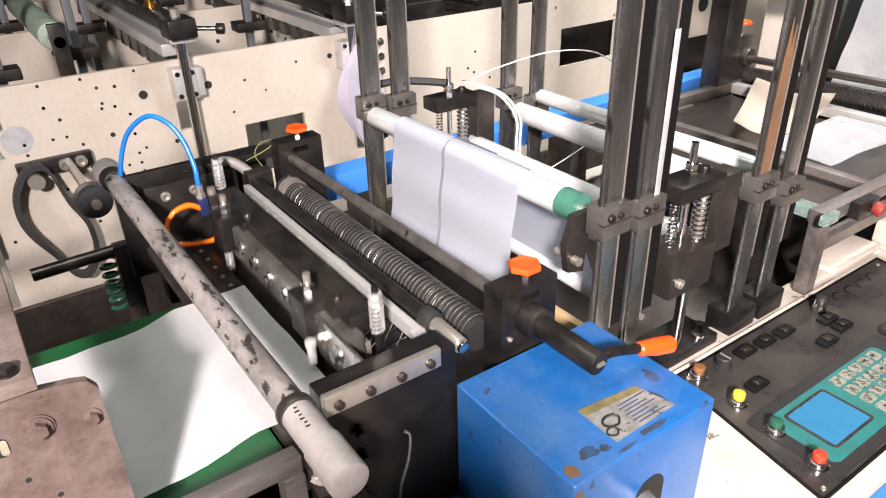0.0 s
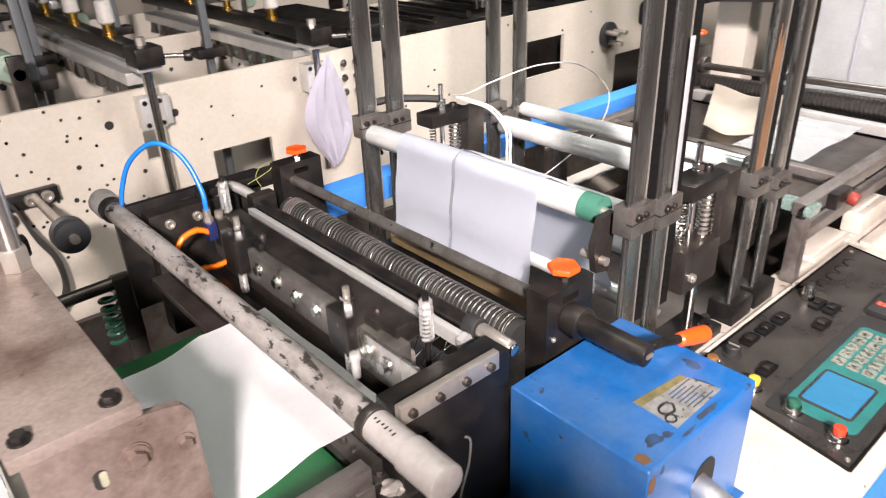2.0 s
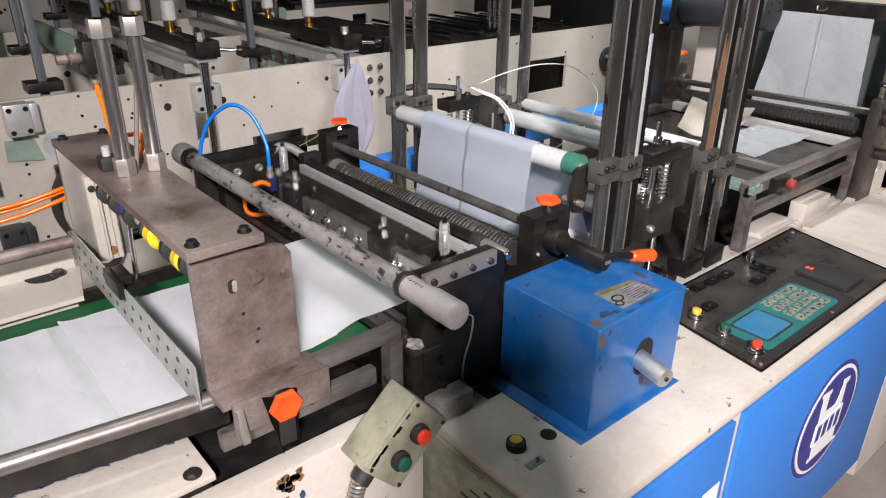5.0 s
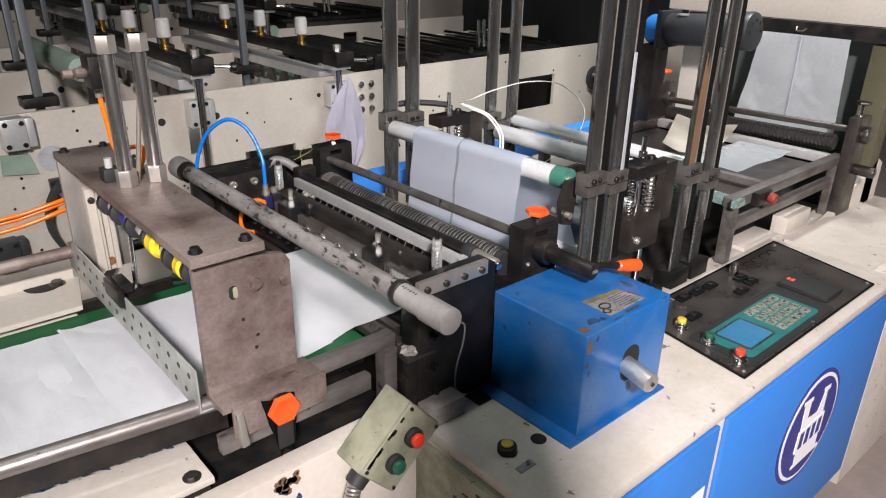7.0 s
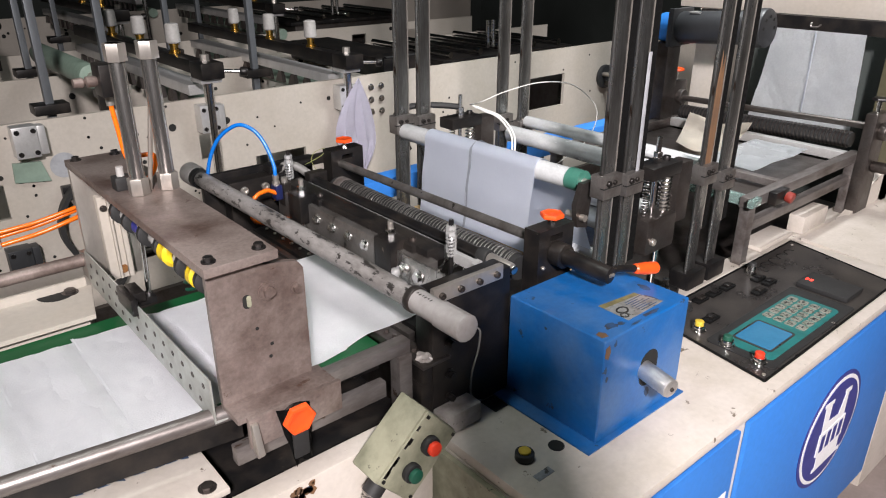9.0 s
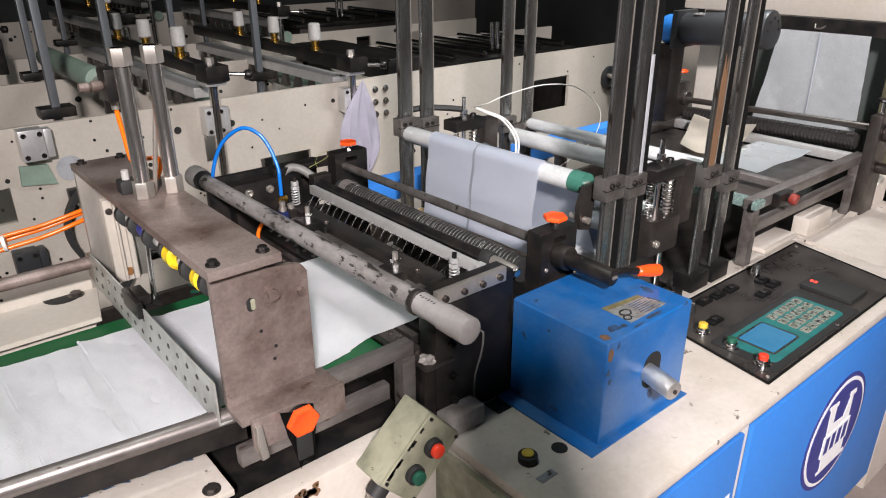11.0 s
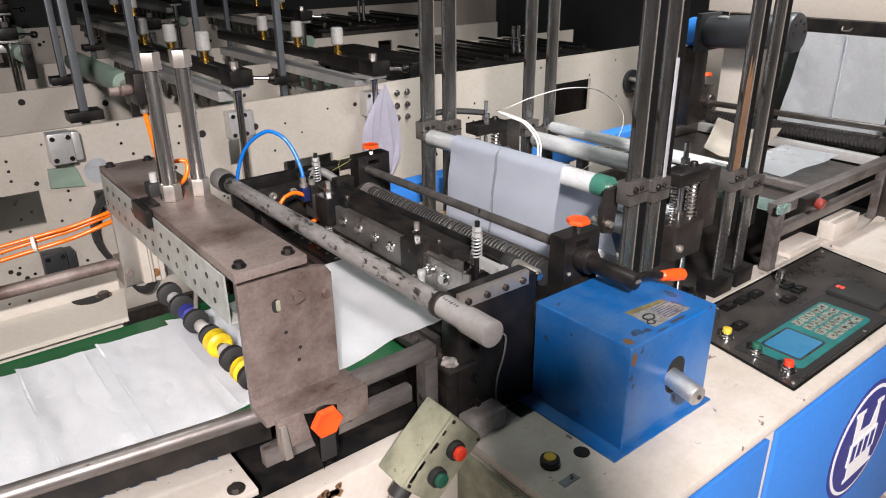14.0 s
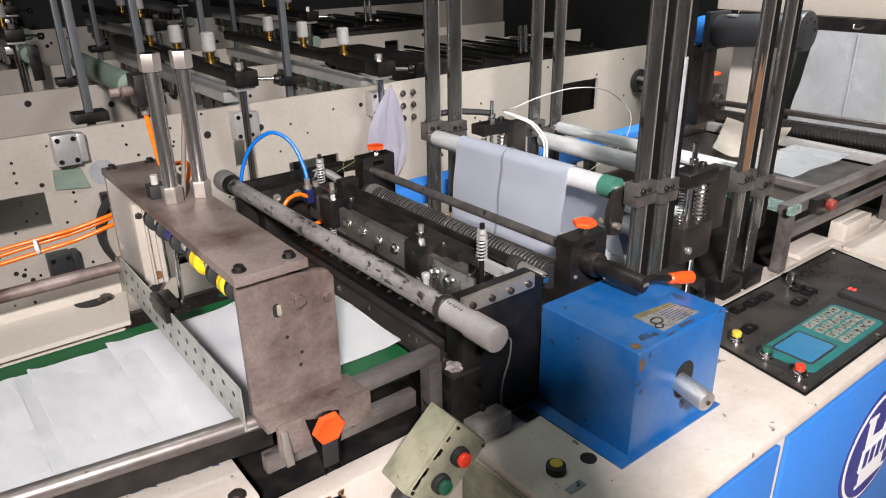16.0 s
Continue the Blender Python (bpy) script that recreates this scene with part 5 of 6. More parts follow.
solo("white_cable", sweep([(1.15, 1.56, 1.350), (1.10, 1.45, 1.385), (1.16, 1.40, 1.418), (1.33, 1.40, 1.428), (1.50, 1.40, 1.40), (1.63, 1.40, 1.32), (1.66, 1.40, 1.25), (1.60, 1.40, 1.17), (1.43, 1.40, 1.11), (1.30, 1.40, 1.08)],
                          0.0019, None, 8), TUBEWHITE, "thin white cable in a wide loop", "cable", "white cables")
t = thing("white_strip", (1.045, 0.77, 1.3), "long pale cloth strip hanging beside a post", "cloth strip")
part("strip", B(0.997, 1.010, 0.7555, 0.7585, 1.29, 1.63, 0.0012), STRIPGREY, t)
t = thing("coiled_tube", (1.085, 0.83, 1.15), "short white plastic tube elbow", "hose")
part("tube", sweep([(1.06, 0.85, 1.12), (1.062, 0.84, 1.165), (1.085, 0.83, 1.175), (1.10, 0.83, 1.13)], 0.0075, None, 10), TUBEWHITE, t)


# ---- infeed table behind the posts ----
def infeed():
    t = thing("infeed_table", (2.05, 1.15, 0.86), "grey steel infeed table frame with film across it", "machine frame")
    part("near_rail", B(1.63, 2.50, 0.735, 0.775, 1.075, 1.112, 0.004), FRAMEGREY, t)
    part("low_rail", B(1.66, 2.50, 0.745, 0.775, 0.985, 1.02, 0.003), FRAMEGREY, t)
    part("far_rail", B(1.63, 2.60, 1.56, 1.60, 1.075, 1.112, 0.004), FRAMEGREY, t)
    part("cross_rail", B(1.64, 1.68, 0.776, 1.559, 1.078, 1.108, 0.003), GLASSY, t, "clear green acrylic bar")
    part("cross_rail", B(1.90, 1.935, 0.776, 1.559, 1.080, 1.105, 0.003), FRAMEGREY, t)
    part("end_rail", B(2.43, 2.47, 0.776, 1.559, 1.075, 1.112, 0.004), ALU, t)
    part("leg", B(1.635, 1.675, 0.737, 0.773, 0.80, 1.074, 0.003), FRAMEGREY, t)
    part("leg", B(2.455, 2.495, 0.737, 0.773, 0.80, 1.074, 0.003), FRAMEGREY, t)
    part("leg", B(2.455, 2.495, 1.562, 1.598, 0.0, 1.074, 0.003), FRAMEGREY, t)
    part("leg", B(1.635, 1.675, 1.562, 1.598, 0.0, 1.074, 0.003), FRAMEGREY, t)
    part("block", B(1.74, 1.83, 0.705, 0.734, 1.07, 1.115, 0.004), BLACKED, t)
    k = part("red_knob", C((1.80, 0.700, 1.095), (1.80, 0.676, 1.09), 0.019, None, 12, bevel=0.004), DULLRED, t, "dull red knob")
    part("tray", B(1.69, 2.42, 0.80, 1.555, 1.060, 1.070, 0.002), DARKSTEEL, t)
    part("acrylic_corner", B(1.60, 1.66, 0.715, 0.734, 1.09, 1.118, 0.004), GLASSY, t)
    return t


infeed()
solo("film_strip", sheet(1.95, 2.40, 0.90, 1.12, 1.100, 3.3, 0.004, 10, 8), BACKFILM, "pale film lying across the infeed table", "film")
t = thing("cream_cloth", (2.3, 1.3, 1.1), "limp cream cloth draped over the infeed table", "cloth")
bm = bmesh.new()
rows = []
for i in range(19):
    u = i / 18
    rows.append([bm.verts.new((2.445 + 0.02 * u - (0.42 - 0.06 * u) * v / 8, 1.47 - 0.29 * u - (0.20 - 0.09 * u) * v / 8, 1.150 - 0.022 * math.sin(math.pi * u) - 0.030 * v / 8 + 0.004 * math.sin(u * 9 + v))) for v in range(9)])
for a, b in zip(rows, rows[1:]):
    for j in range(8):
        bm.faces.new((a[j], a[j + 1], b[j + 1], b[j]))
bmesh.ops.solidify(bm, geom=bm.faces[:], thickness=0.002)
part("cloth", bm, mat("cream_cloth", (0.70, 0.64, 0.55), 0.8, amount=0.4, scale=9, grain=200, bump=0.2), t)


def infeed_roller():
    t = thing("ribbed_roller", (2.52, 1.1, 1.13), "black ribbed rubber infeed roller with a dark round bar", "roller")
    part("core", C((2.52, 0.79, 1.145), (2.52, 1.56, 1.130), 0.030, None, 24), RUBBER, t)
    for k in range(48):
        y = 0.80 + k * 0.0158
        part("rib", C((2.52, y, 1.145 - 0.00035 * k), (2.52, y + 0.006, 1.145 - 0.00035 * k), 0.034, None, 18), DARKSTEEL, t)
    part("low_roller", C((2.50, 0.79, 1.068), (2.50, 1.56, 1.065), 0.024, None, 20), RUBBER, t)
    part("round_bar", C((2.50, 0.70, 1.215), (2.50, 1.62, 1.195), 0.0135, None, 16), DARKSTEEL, t)
    for y in (0.715, 1.60):
        b = part("bearing", B(2.45, 2.57, y - 0.022, y + 0.022, 0.86, 1.27, 0.006), DARKSTEEL, t, "dark bearing block")
        part("journal", C((2.51, y - 0.05, 1.20), (2.51, y - 0.022, 1.20), 0.034, None, 20, bevel=0.004), DARKSTEEL, b)
        part("journal", C((2.51, y - 0.10, 1.06), (2.51, y - 0.022, 1.06), 0.022, None, 16, bevel=0.004), DARKSTEEL, b)
        part("stem", C((2.50, y, 1.27), (2.50, y, 1.32), 0.008, None, 12), CHROME, b)
    star_knob((2.50, 0.715, 1.315), (0, 0, 1), 0.028, BLACKED, t)
    star_knob((2.50, 1.60, 1.315), (0, 0, 1), 0.030, ORANGE, t)
    return t


infeed_roller()
t = thing("film_curtain", (2.66, 1.05, 1.3), "translucent white film hanging from an upper frame", "film")
bm = bmesh.new()
rows = []
for i in range(41):
    v = i / 40
    rows.append([bm.verts.new((2.66 + 0.008 * noise.noise(Vector((v * 3.0, j * 0.12, 1.0))) + 0.0032 * noise.noise(Vector((v * 11 + j * 0.25, j * 0.3, 4.0))), 0.872 - 0.02 * v + (0.37 + 0.085 * v) * j / 36, 1.53 - 0.42 * v)) for j in range(37)])
for a, b in zip(rows, rows[1:]):
    for j in range(36):
        bm.faces.new((a[j], a[j + 1], b[j + 1], b[j]))
bmesh.ops.solidify(bm, geom=bm.faces[:], thickness=0.001)
part("film", bm, BACKFILM, t)
part("seam", B(2.648, 2.651, 1.062, 1.069, 1.16, 1.525, 0.001), SEAMGREY, t)
t = thing("unwind_stand", (2.75, 1.2, 0), "cream-painted unwind frame with dark head beam", "machine frame")
part("head_beam", B(2.70, 2.80, 0.60, 1.75, 1.585, 1.75, 0.004), CREAM, t, "cream head beam")
part("dark_beam", B(2.672, 2.699, 0.72, 1.62, 1.525, 1.584, 0.003), BLACKED, t)
part("column", B(2.70, 2.80, 0.70, 0.80, 0.0, 1.584, 0.004), mat("olive_steel", (0.11, 0.10, 0.06), 0.5, metal=0.3, amount=0.6), t, "dark olive column")
part("column", B(2.70, 2.80, 1.50, 1.64, 0.0, 1.584, 0.004), CREAM, t)
part("backing", B(2.86, 2.90, 0.81, 1.49, 0.5, 1.58, 0.002), HALL, t)
part("hook", sweep([(2.668, 1.10, 1.56), (2.655, 1.095, 1.545), (2.655, 1.07, 1.545), (2.667, 1.06, 1.555)], 0.004, None, 8), DARKSTEEL, t)
part("outer_column", B(2.95, 3.10, 0.35, 0.62, 0.0, 1.75, 0.004), CREAM, t)


def motor():
    t = thing("drive_motor", (2.4, 1.35, 1.5), "black electric motor with a blue end on a bracket", "motor")
    part("body", C((2.40, 1.2150, 1.548), (2.40, 1.5400, 1.524), 0.068, None, 32, bevel=0.006), MOTOR, t)
    part("fan_cover", C((2.40, 1.1500, 1.552), (2.40, 1.2150, 1.548), 0.078, None, 32, bevel=0.010), MOTOR, t)
    for k in range(8):
        a = 2 * math.pi * k / 8
        part("fan_slot", C((2.40 + 0.045 * math.cos(a), 1.1495, 1.552 + 0.045 * math.sin(a)), (2.40 + 0.045 * math.cos(a), 1.1485, 1.552 + 0.045 * math.sin(a)), 0.007, None, 8), VOID, t)
    part("flange", B(2.32, 2.48, 1.540, 1.565, 1.445, 1.605, 0.004), MOTOR, t)
    part("blue_end", C((2.40, 1.5660, 1.522), (2.40, 1.6400, 1.516), 0.064, None, 32, bevel=0.012), MOTORBLUE, t, "blue gear end")
    part("plate", B(2.36, 2.42, 1.44, 1.49, 1.590, 1.596, 0), LABEL, t)
    part("bracket", B(2.35, 2.45, 1.5655, 1.645, 0.88, 1.455, 0.004), DARKSTEEL, t)
    return t


motor()


# ---- the machine behind ----
def back_wall():
    t = thing("neighbouring_machine", (1.0, 3.04, 0), "long cream-painted steel side frame drilled with many holes", "machine frame")
    own = holed(-4, 6.5, 0.30, 1.192, [(1.02, 1.31, 0.62, 0.862), (0.74, 0.80, 0.895, 1.02), (1.53, 1.58, 0.885, 1.02), (-0.62, -0.105, 0.80, 0.95), (3.95, 4.75, 0.35, 0.80), (2.95, 3.4, 0.80, 1.02)], 3.03, 3.052)
    p = part("plate", own, CREAM, t)
    r = random.Random(4)
    spots = [(0.62, 1.075, 0.018), (0.888, 1.068, 0.017), (1.47, 1.10, 0.012), (1.05, 1.06, 0.006), (1.30, 1.10, 0.006), (0.46, 1.07, 0.006), (0.98, 0.93, 0.006), (1.14, 1.0, 0.005)]
    for k in range(70):
        spots.append((r.uniform(-1.2, 0.72), r.uniform(0.45, 1.16), r.choice((0.005, 0.0058, 0.007, 0.010))))
    for k in range(60):
        spots.append((round(r.uniform(-0.35, 0.62) / 0.05) * 0.05 + 0.004, round(r.uniform(0.55, 1.17) / 0.042) * 0.042, 0.0062))
    for k in range(10):
        spots.append((r.uniform(1.8, 3.8), r.uniform(0.8, 1.16), 0.007))
    for x, z, q in spots:
        part("drilled_hole", C((x, 3.0302, z), (x, 3.0285, z), q, None, 12), VOID if q > 0.0055 else BLACKED, p)
    for x in (1.745, 1.815):
        for z in (1.125, 1.055, 0.985):
            part("bolt", bolt((x, 3.029, z), (0, -1, 0), 0.013, 0.012), CHROME, p)
    part("foot", B(-4, 6.5, 3.0, 3.09, 0.0, 0.299, 0), DARKSTEEL, t)
    part("hub", C((3.84, 3.029, 0.95), (3.84, 3.00, 0.95), 0.085, None, 28, bevel=0.004), MOTOR, t)
    for k in range(3):
        a = 0.5 + 2.1 * k
        part("hub_stud", C((3.84 + 0.045 * math.cos(a), 3.0, 0.95 + 0.045 * math.sin(a)), (3.84 + 0.045 * math.cos(a), 2.90, 0.95 + 0.045 * math.sin(a)), 0.016, None, 12), STEEL, t)
    part("slot_hole", prism(rounded(4.19, 4.29, 0.96, 1.12, 0.045), "y", 3.0285, 3.0302), VOID, t)
    part("round_hole", C((0.136, 3.0302, 0.99), (0.136, 3.0285, 0.99), 0.055, None, 28), STRIPGREY, t, "round hole through the plate")
    return t


back_wall()


def guide_block(x, z, dark=False):
    t = thing("guide_block", (x, 2.99, z), "aluminium linear guide block bolted to the frame", "machine part", "guide blocks")
    part("block", B(x - 0.062, x + 0.030, 2.955, 3.0285, z - 0.065, z + 0.065, 0.005), ALU if not dark else MOTOR, t)
    part("cap", B(x + 0.031, x + 0.062, 2.965, 3.0285, z - 0.06, z + 0.06, 0.006), ALU if not dark else MOTOR, t)
    for dx in (-0.045, 0.015):
        for dz in (-0.045, 0.045):
            part("screw", socket((x + dx, 2.955, z + dz), (0, -1, 0), 0.010, 0.006), BLACKED, t)
    return t


guide_block(0.795, 1.105)
guide_block(1.56, 1.105)
guide_block(0.02, 1.125)
guide_block(-0.10, 0.62, True)
t = thing("green_plate", (0.0, 2.98, 1.0), "bent pale green sheet plate on the frame", "plate")
part("plate", prism([(-0.062, 0.952), (0.073, 0.936), (0.050, 1.026), (-0.056, 1.034)], "y", 3.015, 3.0285), PALEGREEN, t)


def press_arm(x, yb, z, n=3):
    """A black cross beam on a round column, with knurled pressure knobs on brass stems."""
    t = thing("heat_sealer", (x, yb, z), "black cross beam with pale knurled knobs on brass stems", "machine part", "press arms")
    part("beam", B(x - 0.035, x + 0.035, yb - 0.02, yb + 2.05, z - 0.030, z + 0.030, 0.006), BLACKED, t)
    part("end_block", B(x - 0.055, x + 0.055, yb - 0.05, yb + 0.085, z - 0.040, z + 0.035, 0.008), BLACKED, t)
    part("end_pin", C((x + 0.056, yb - 0.02, z - 0.01), (x + 0.13, yb - 0.06, z - 0.014), 0.010, None, 14), CHROME, t)
    part("pin_knob", C((x + 0.125, yb - 0.057, z - 0.014), (x + 0.155, yb - 0.073, z - 0.016), 0.022, None, 14, bevel=0.006), BLACKED, t)
    part("column", C((x, yb + 0.03, 0.66), (x, yb + 0.03, z - 0.04), 0.022, None, 20), CHROME, t, "bright round column")
    part("top_nut", C((x, yb + 0.03, z + 0.035), (x, yb + 0.03, z + 0.065), 0.020, None, 6), STEEL, t)
    part("column_plate", B(x - 0.05, x + 0.05, yb - 0.02, yb + 0.10, z - 0.060, z - 0.041, 0.003), ALU, t)
    for k in range(n):
        y = yb + 0.385 + k * 0.48
        s = part("stem", lathe((x, y, z + 0.03), (x, y, z + 0.085), [(0, 0.028), (0.2, 0.028), (0.22, 0.020), (0.7, 0.020), (0.72, 0.024), (1, 0.024)], None, 20), BRASS, t, "brass stem")
        bm = bmesh.new()
        rings = []
        for zz, q in ((0.080, 0.030), (0.086, 0.034), (0.165, 0.032), (0.172, 0.026)):
            rings.append([bm.verts.new((x + q * (1 + 0.04 * (i % 2)) * math.cos(2 * math.pi * i / 28), y + q * (1 + 0.04 * (i % 2)) * math.sin(2 * math.pi * i / 28), z + zz)) for i in range(28)])
        for a, b in zip(rings, rings[1:]):
            for i in range(28):
                bm.faces.new((a[i], a[(i + 1) % 28], b[(i + 1) % 28], b[i]))
        bm.faces.new(rings[0][::-1])
        bm.faces.new(rings[-1])
        part("knob", bm, WHITEPL, s, "pale knurled knob")
    u = part("heater_bar", B(x - 0.05, x + 0.05, yb + 0.14, yb + 2.0, z - 0.135, z - 0.085, 0.004), ALU, t, "aluminium heater bar")
    for k in range(12):
        y = yb + 0.2 + k * 0.15
        part("fin", prism([(y, z - 0.20), (y + 0.09, z - 0.20), (y + 0.05, z - 0.136), (y + 0.02, z - 0.136)], "x", x - 0.052, x - 0.03), DARKSTEEL, u)
    part("roll", C((x + 0.10, yb + 0.12, z - 0.22), (x + 0.10, yb + 2.0, z - 0.22), 0.045, None, 20), PALEGREEN, t, "pale greenish rubber roll")
    return t


press_arm(0.79, 2.935, 1.335)
press_arm(1.555, 2.935, 1.300)


def rag():
    t = thing("hanging_rag", (1.60, 2.93, 1.1), "pale mauve cleaning rag hanging from the arm", "rag")
    bm = bmesh.new()
    rows = []
    for i in range(19):
        v = i / 18
        left = 1.586 - 0.150 * math.sin(math.pi * min(1, v / 0.56) / 2) + 0.115 * max(0, (v - 0.56) / 0.44) ** 1.3
        right = 1.594 + 0.095 * math.sin(math.pi * min(1, v / 0.62) / 2) - 0.10 * max(0, (v - 0.62) / 0.38) ** 2
        rows.append([bm.verts.new((left + (right - left) * j / 12, 2.915 + 0.022 * math.sin(j * 1.1 + v * 4) * v - 0.012 * (j % 3) * v, 1.208 - 0.52 * v + 0.03 * (j / 12 - 0.5) * v)) for j in range(13)])
    for a, b in zip(rows, rows[1:]):
        for j in range(12):
            bm.faces.new((a[j], a[j + 1], b[j + 1], b[j]))
    bmesh.ops.solidify(bm, geom=bm.faces[:], thickness=0.003)
    part("cloth", bm, RAG, t)
    return t


rag()


t = thing("black_cross_cover", (2.0, 3.6, 1.2), "matt black box cover spanning two side frames", "machine cover")
part("cover", B(1.86, 2.16, 3.054, 4.118, 1.150, 1.262, 0.006), BLACKED, t)
part("end_cap", B(1.88, 2.14, 3.060, 3.085, 1.2625, 1.272, 0.003), RUBBER, t)


# timing belt and shaft in front of the frame
def belt_drive():
    t = thing("belt_drive", (0.24, 2.95, 0.6), "black toothed timing belt on small pulleys", "machine part")
    loop = [(0.115, 0.860), (0.075, 0.780), (0.075, 0.680), (0.135, 0.550), (0.180, 0.440), (0.235, 0.420), (0.280, 0.500), (0.275, 0.620), (0.235, 0.720), (0.215, 0.800), (0.195, 0.870), (0.155, 0.885)]
    bm = bmesh.new()
    rings = []
    n = len(loop)
    for i in range(n * 4):
        a, b, c, d = (Vector(loop[(i // 4 + q) % n]) for q in (-1, 0, 1, 2))
        s = (i % 4) / 4
        p = 0.5 * ((2 * b) + (c - a) * s + (2 * a - 5 * b + 4 * c - d) * s * s + (3 * b - a - 3 * c + d) * s ** 3)
        mid = Vector((0.180, 0.66))
        o = (p - mid).normalized() * 0.024
        rings.append([bm.verts.new((p.x + o.x * e, y, p.y + o.y * e)) for e, y in ((0, 2.94), (1, 2.94), (1, 2.985), (0, 2.985))])
    m = len(rings)
    for i in range(m):
        for k in range(4):
            bm.faces.new((rings[i][k], rings[i][(k + 1) % 4], rings[(i + 1) % m][(k + 1) % 4], rings[(i + 1) % m][k]))
    part("belt", bm, RUBBER, t)
    part("pulley", C((0.150, 2.93, 0.845), (0.150, 3.0285, 0.845), 0.030, None, 20), STEEL, t)
    part("tension_arm", B(0.10, 0.37, 2.99, 3.0285, 0.845, 0.905, 0.006), BLACKED, t)
    for x in (0.265, 0.325):
        part("arm_bolt", socket((x, 2.99, 0.875), (0, -1, 0), 0.022, 0.02), STEEL, t)
    return t


belt_drive()
t = thing("shaft_pulley", (0.22, 1.85, 1.16), "dark pulley at the far end of a shaft", "machine part")
part("wheel", lathe((0.279, 2.49, 0.883), (0.279, 2.57, 0.883), [(0, 0.030), (0.05, 0.055), (0.2, 0.060), (0.25, 0.048), (0.75, 0.048), (0.8, 0.060), (1, 0.055)]), MOTOR, t)
part("axle", C((0.279, 2.47, 0.883), (0.279, 3.029, 0.883), 0.016, None, 14), STEEL, t)
part("bar", C((0.02, 1.85, 0.995), (0.235, 1.85, 1.0), 0.017, None, 16), DARKSTEEL, t)
part("bracket", B(0.215, 0.262, 1.83, 1.87, 0.83, 1.015, 0.004), DARKSTEEL, t)
part("spring_foot", helix((0.20, 1.86, 0.83), (0.20, 1.86, 0.98), 0.022, 0.006, 6), GREENPL, t)
part("post", B(0.215, 0.262, 1.835, 1.865, 0.0, 0.829, 0.004), DARKSTEEL, t)


# ---- machines further back ----
def far_machine(y, x0, x1, top, label, slots=()):
    t = thing("distant_machine", ((x0 + x1) / 2, y, 0), label, "machine frame", "far side frames")
    p = part("plate", holed(x0, x1, 0.30, top, list(slots), y, y + 0.02), CREAM, t)
    part("foot", B(x0, x1, y - 0.03, y + 0.05, 0.0, 0.299, 0), DARKSTEEL, t)
    r = random.Random(int(y * 10))
    for k in range(26):
        x, z = r.uniform(-0.5, 4), r.uniform(top - 0.35, top - 0.03)
        part("drilled_hole", C((x, y - 0.0002, z), (x, y - 0.0018, z), r.choice((0.008, 0.012, 0.018)), None, 10), VOID, p)
    return t


far_machine(4.12, -4, 4.42, 1.19, "cream steel side frame of the machine behind", [(2.42, 2.60, 0.95, 1.1)])
far_machine(5.25, -4, 4.55, 1.17, "cream steel side frame of a further machine", [(3.1, 3.25, 0.98, 1.10), (3.72, 3.90, 0.98, 1.10)])
far_machine(7.4, -4, 6.5, 1.22, "dim cream steel side frame far back in the hall")
press_arm(0.2, 5.1, 1.40, 2)
press_arm(1.1, 5.1, 1.40, 2)
press_arm(2.3, 5.1, 1.38, 2)
press_arm(0.5, 7.2, 1.42, 2)
press_arm(2.0, 7.2, 1.42, 2)
for x, y, z in ((0.385, 3.3, 1.30), (0.25, 5.0, 1.28), (-0.3, 5.0, 1.30)):
    t = thing("cross_roller", (x, y + 0.4, z), "pale rubber cross roller of the machine behind", "roller", "cross rollers")
    part("tube", C((x, y, z), (x, y + 0.95, z), 0.055, None, 22, bevel=0.006), PALEGREEN, t)
    part("axle", C((x, y - 0.16, z), (x, y + 1.1, z), 0.022, None, 12), STEEL, t)
    part("bearing", B(x - 0.03, x + 0.03, y - 0.16, y - 0.13, 1.14, z + 0.07, 0.004), BLACKED, t)
for x, y in ((0.155, 3.15), (0.47, 3.35), (0.62, 3.9), (1.24, 3.4), (0.30, 4.2), (1.16, 4.4), (-0.2, 4.9), (0.8, 5.6), (1.9, 5.7)):
    t = thing("support_post", (x, y, 0), "slim grey steel support post of the machine behind", "machine post", "support posts")
    part("bar", B(x - 0.017, x + 0.017, y - 0.017, y + 0.017, 0.0, 2.5, 0.003), STRUT, t)
    part("foot", B(x - 0.07, x + 0.07, y - 0.05, y + 0.05, 1.192, 1.235, 0.004), BLACKED, t)


def slide_table(x, y, z):
    t = thing("slide_table", (x, y, 0), "dark roller table of the machine behind", "machine part", "slide tables")
    part("deck", B(x - 0.5, x + 0.75, y - 0.02, y + 0.9, z - 0.06, z - 0.03, 0.004), BLACKED, t)
    for k in range(5):
        part("rod", C((x - 0.42 + k * 0.26, y, z), (x - 0.42 + k * 0.26, y + 0.86, z), 0.020, None, 14), CHROME, t)
    for dx in (0.0, 0.05):
        part("stud", C((x + dx, y + 0.1, z), (x + dx, y + 0.1, z + 0.18), 0.014, None, 12), CHROME, t)
    part("stand", B(x - 0.45, x + 0.7, y, y + 0.85, 0.0, z - 0.061, 0.004), DARKSTEEL, t)
    return t


slide_table(2.95, 3.25, 1.20)
slide_table(3.1, 5.45, 1.25)
t = thing("green_reel", (4.0, 3.6, 0.9), "roll wrapped in shiny green film", "roll")
part("roll", C((3.7, 3.5, 0.92), (5.2, 3.5, 0.92), 0.16, None, 28), GREENPL, t)
part("stand", B(4.2, 4.3, 3.45, 3.55, 0, 0.78, 0.003), DARKSTEEL, t)


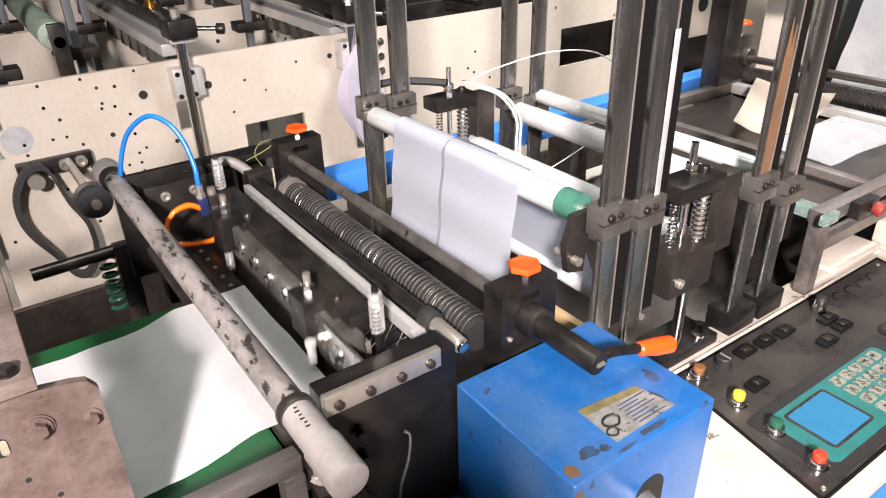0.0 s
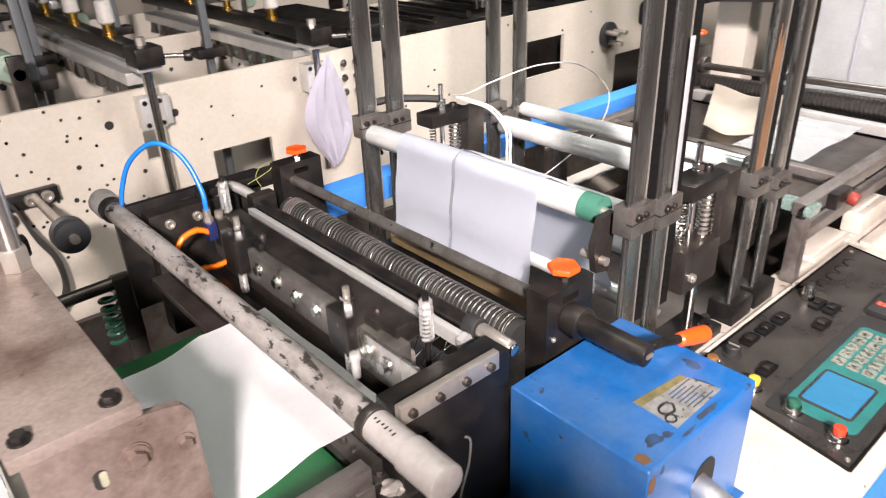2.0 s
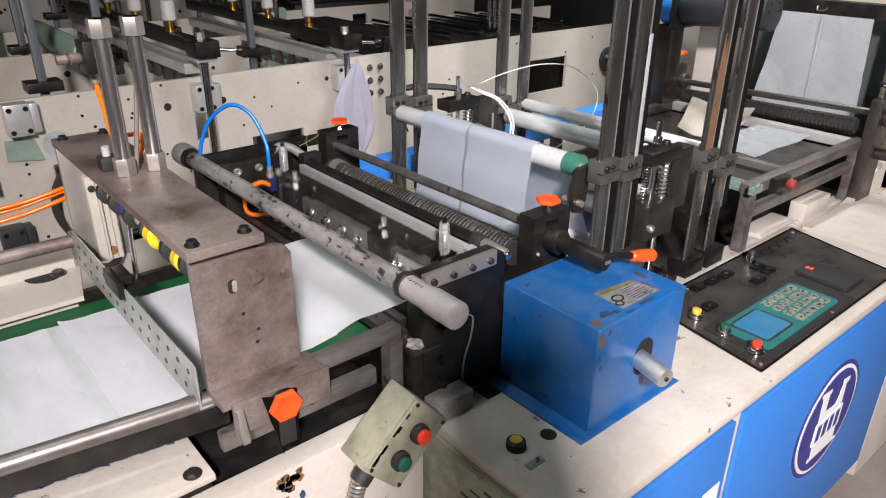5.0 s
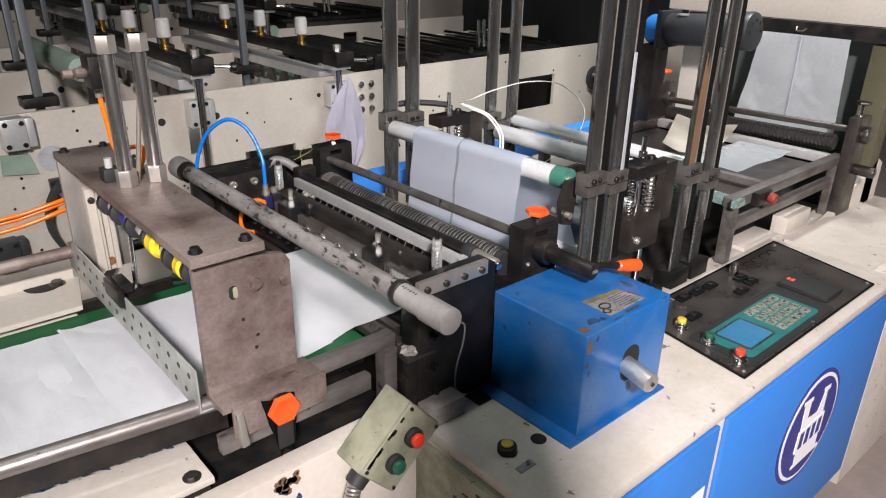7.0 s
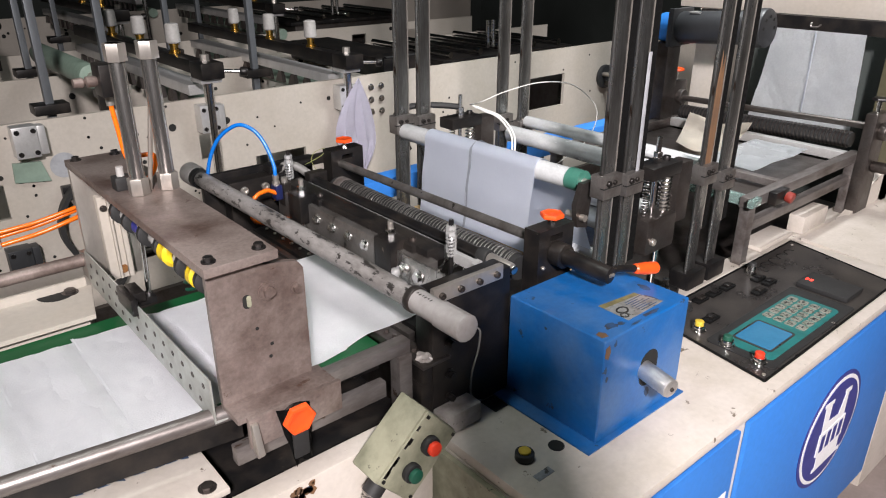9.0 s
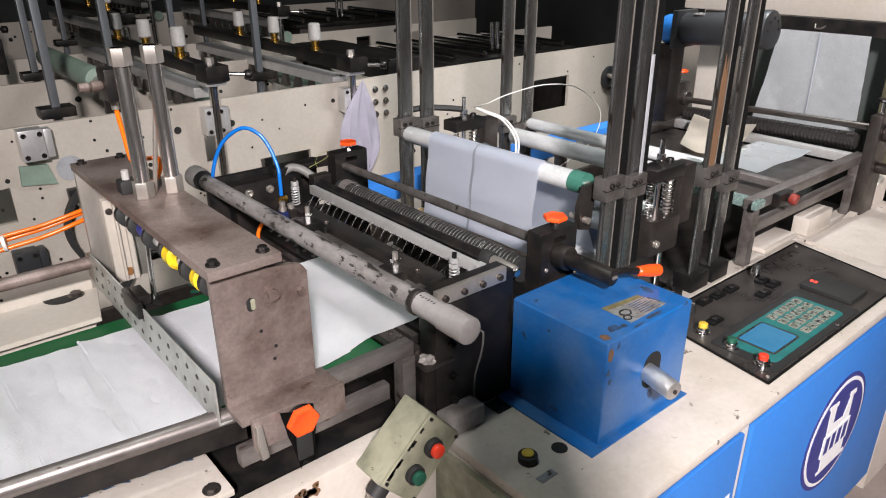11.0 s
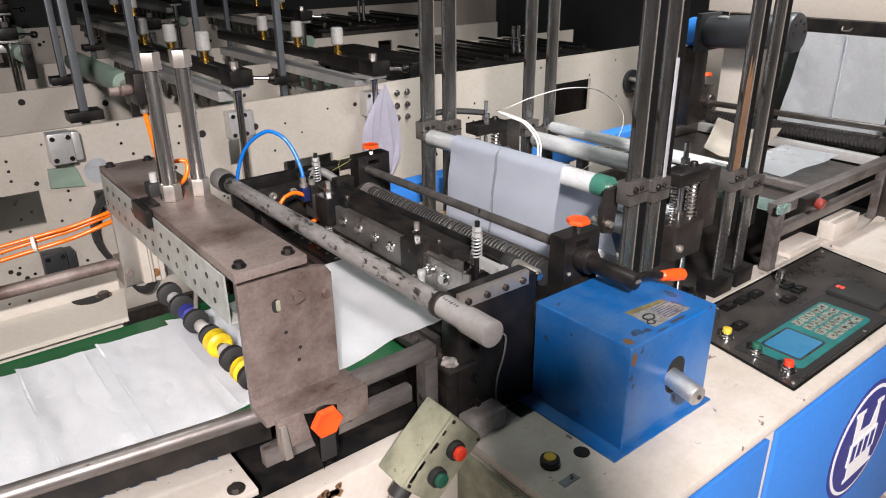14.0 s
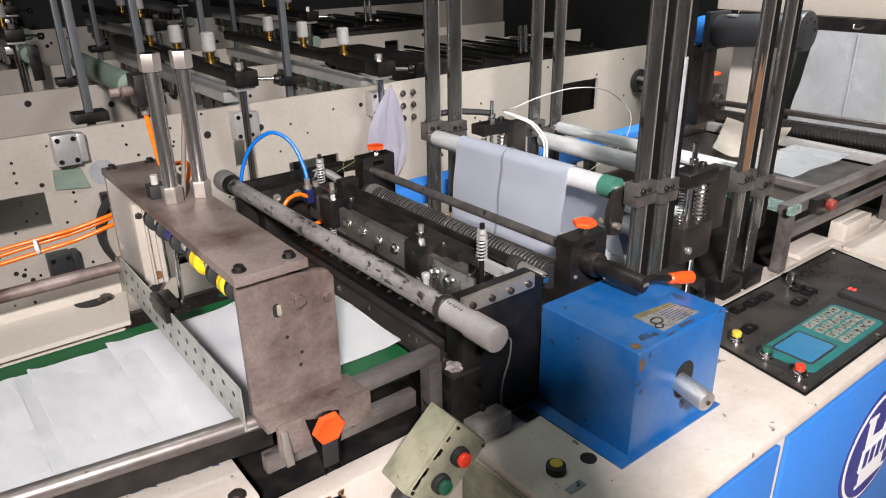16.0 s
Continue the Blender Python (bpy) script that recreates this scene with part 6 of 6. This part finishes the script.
# ---- what moves ----
def motions():
    def shift(ob, dx=0.0, dy=0.0, dz=0.0, turn=0.0):
        o = ORIGIN[ob.name]
        return pose(o.x + dx, o.y + dy, o.z + dz, 0, turn, 0)

    # the jaw beats about every 0.6 s and stays up from 13.6 s on
    low = [0.4, 1.0, 1.6, 2.2, 2.8, 3.4, 4.0, 4.575, 5.15, 5.725, 6.3, 6.885, 7.465, 8.055, 8.64, 9.23, 9.82, 10.41, 11.0, 11.6, 12.18, 12.74, 13.28]
    rows = [(0.0, shift(jaw, dz=-0.026)), (0.1, shift(jaw))]
    for a, b in zip(low, low[1:] + [13.8]):
        rows += [(a, shift(jaw, dz=-0.086)), ((a + b) / 2, shift(jaw))]
    rows += [(13.8, shift(jaw)), (16.0, shift(jaw))]
    walk(jaw, rows)
    # the hose that feeds the jaw rides with it
    rows = [(0.0, shift(jaw_hose, dz=-0.026)), (0.1, shift(jaw_hose))]
    for a, b in zip(low, low[1:] + [13.8]):
        rows += [(a, shift(jaw_hose, dz=-0.086)), ((a + b) / 2, shift(jaw_hose))]
    rows += [(13.8, shift(jaw_hose)), (16.0, shift(jaw_hose))]
    walk(jaw_hose, rows)
    # the feed roller turns a step at each beat
    rows, turn = [(0.0, shift(feed))], 0
    for a, b in zip(low, low[1:]):
        rows.append((a, shift(feed, turn=turn)))
        for q in (0.3, 0.5, 0.7):
            turn -= 60
            rows.append((a + (b - a) * q, shift(feed, turn=turn)))
    rows += [(13.28, shift(feed, turn=turn)), (16.0, shift(feed, turn=turn))]
    walk(feed, rows)
    # plate and roller of the gantry change places
    walk(strip_plate, [(0.0, shift(strip_plate)), (13.62, shift(strip_plate)), (13.85, shift(strip_plate, dz=0.212)), (13.95, shift(strip_plate, dz=0.212)),
                       (15.02, shift(strip_plate, dz=0.212)), (15.12, shift(strip_plate, dz=0.17)), (15.32, shift(strip_plate)), (15.4, shift(strip_plate)), (16.0, shift(strip_plate))])
    walk(tape, [(0.0, shift(tape)), (13.62, shift(tape)), (13.9, shift(tape, dz=-0.203)), (14.0, shift(tape, dz=-0.203)), (15.02, shift(tape, dz=-0.203)),
                (15.3, shift(tape)), (15.4, shift(tape)), (16.0, shift(tape))])
    # the belt carries the bags on by one pitch
    for ob in bags:
        walk(ob, [(0.0, shift(ob)), (13.7, shift(ob)), (13.9, shift(ob, dx=-0.012)), (14.5, shift(ob, dx=-0.078)), (15.0, shift(ob, dx=-0.152)), (15.3, shift(ob, dx=-PITCH)),
                  (15.5, shift(ob, dx=-PITCH)), (16.0, shift(ob, dx=-PITCH))])
    walk(sheet_out, [(0.0, shift(sheet_out)), (14.3, shift(sheet_out)), (14.5, shift(sheet_out, dx=-0.02)), (15.0, shift(sheet_out, dx=-0.11)), (15.3, shift(sheet_out, dx=-0.145)),
                     (15.5, shift(sheet_out, dx=-0.145)), (16.0, shift(sheet_out, dx=-0.145))])


motions()
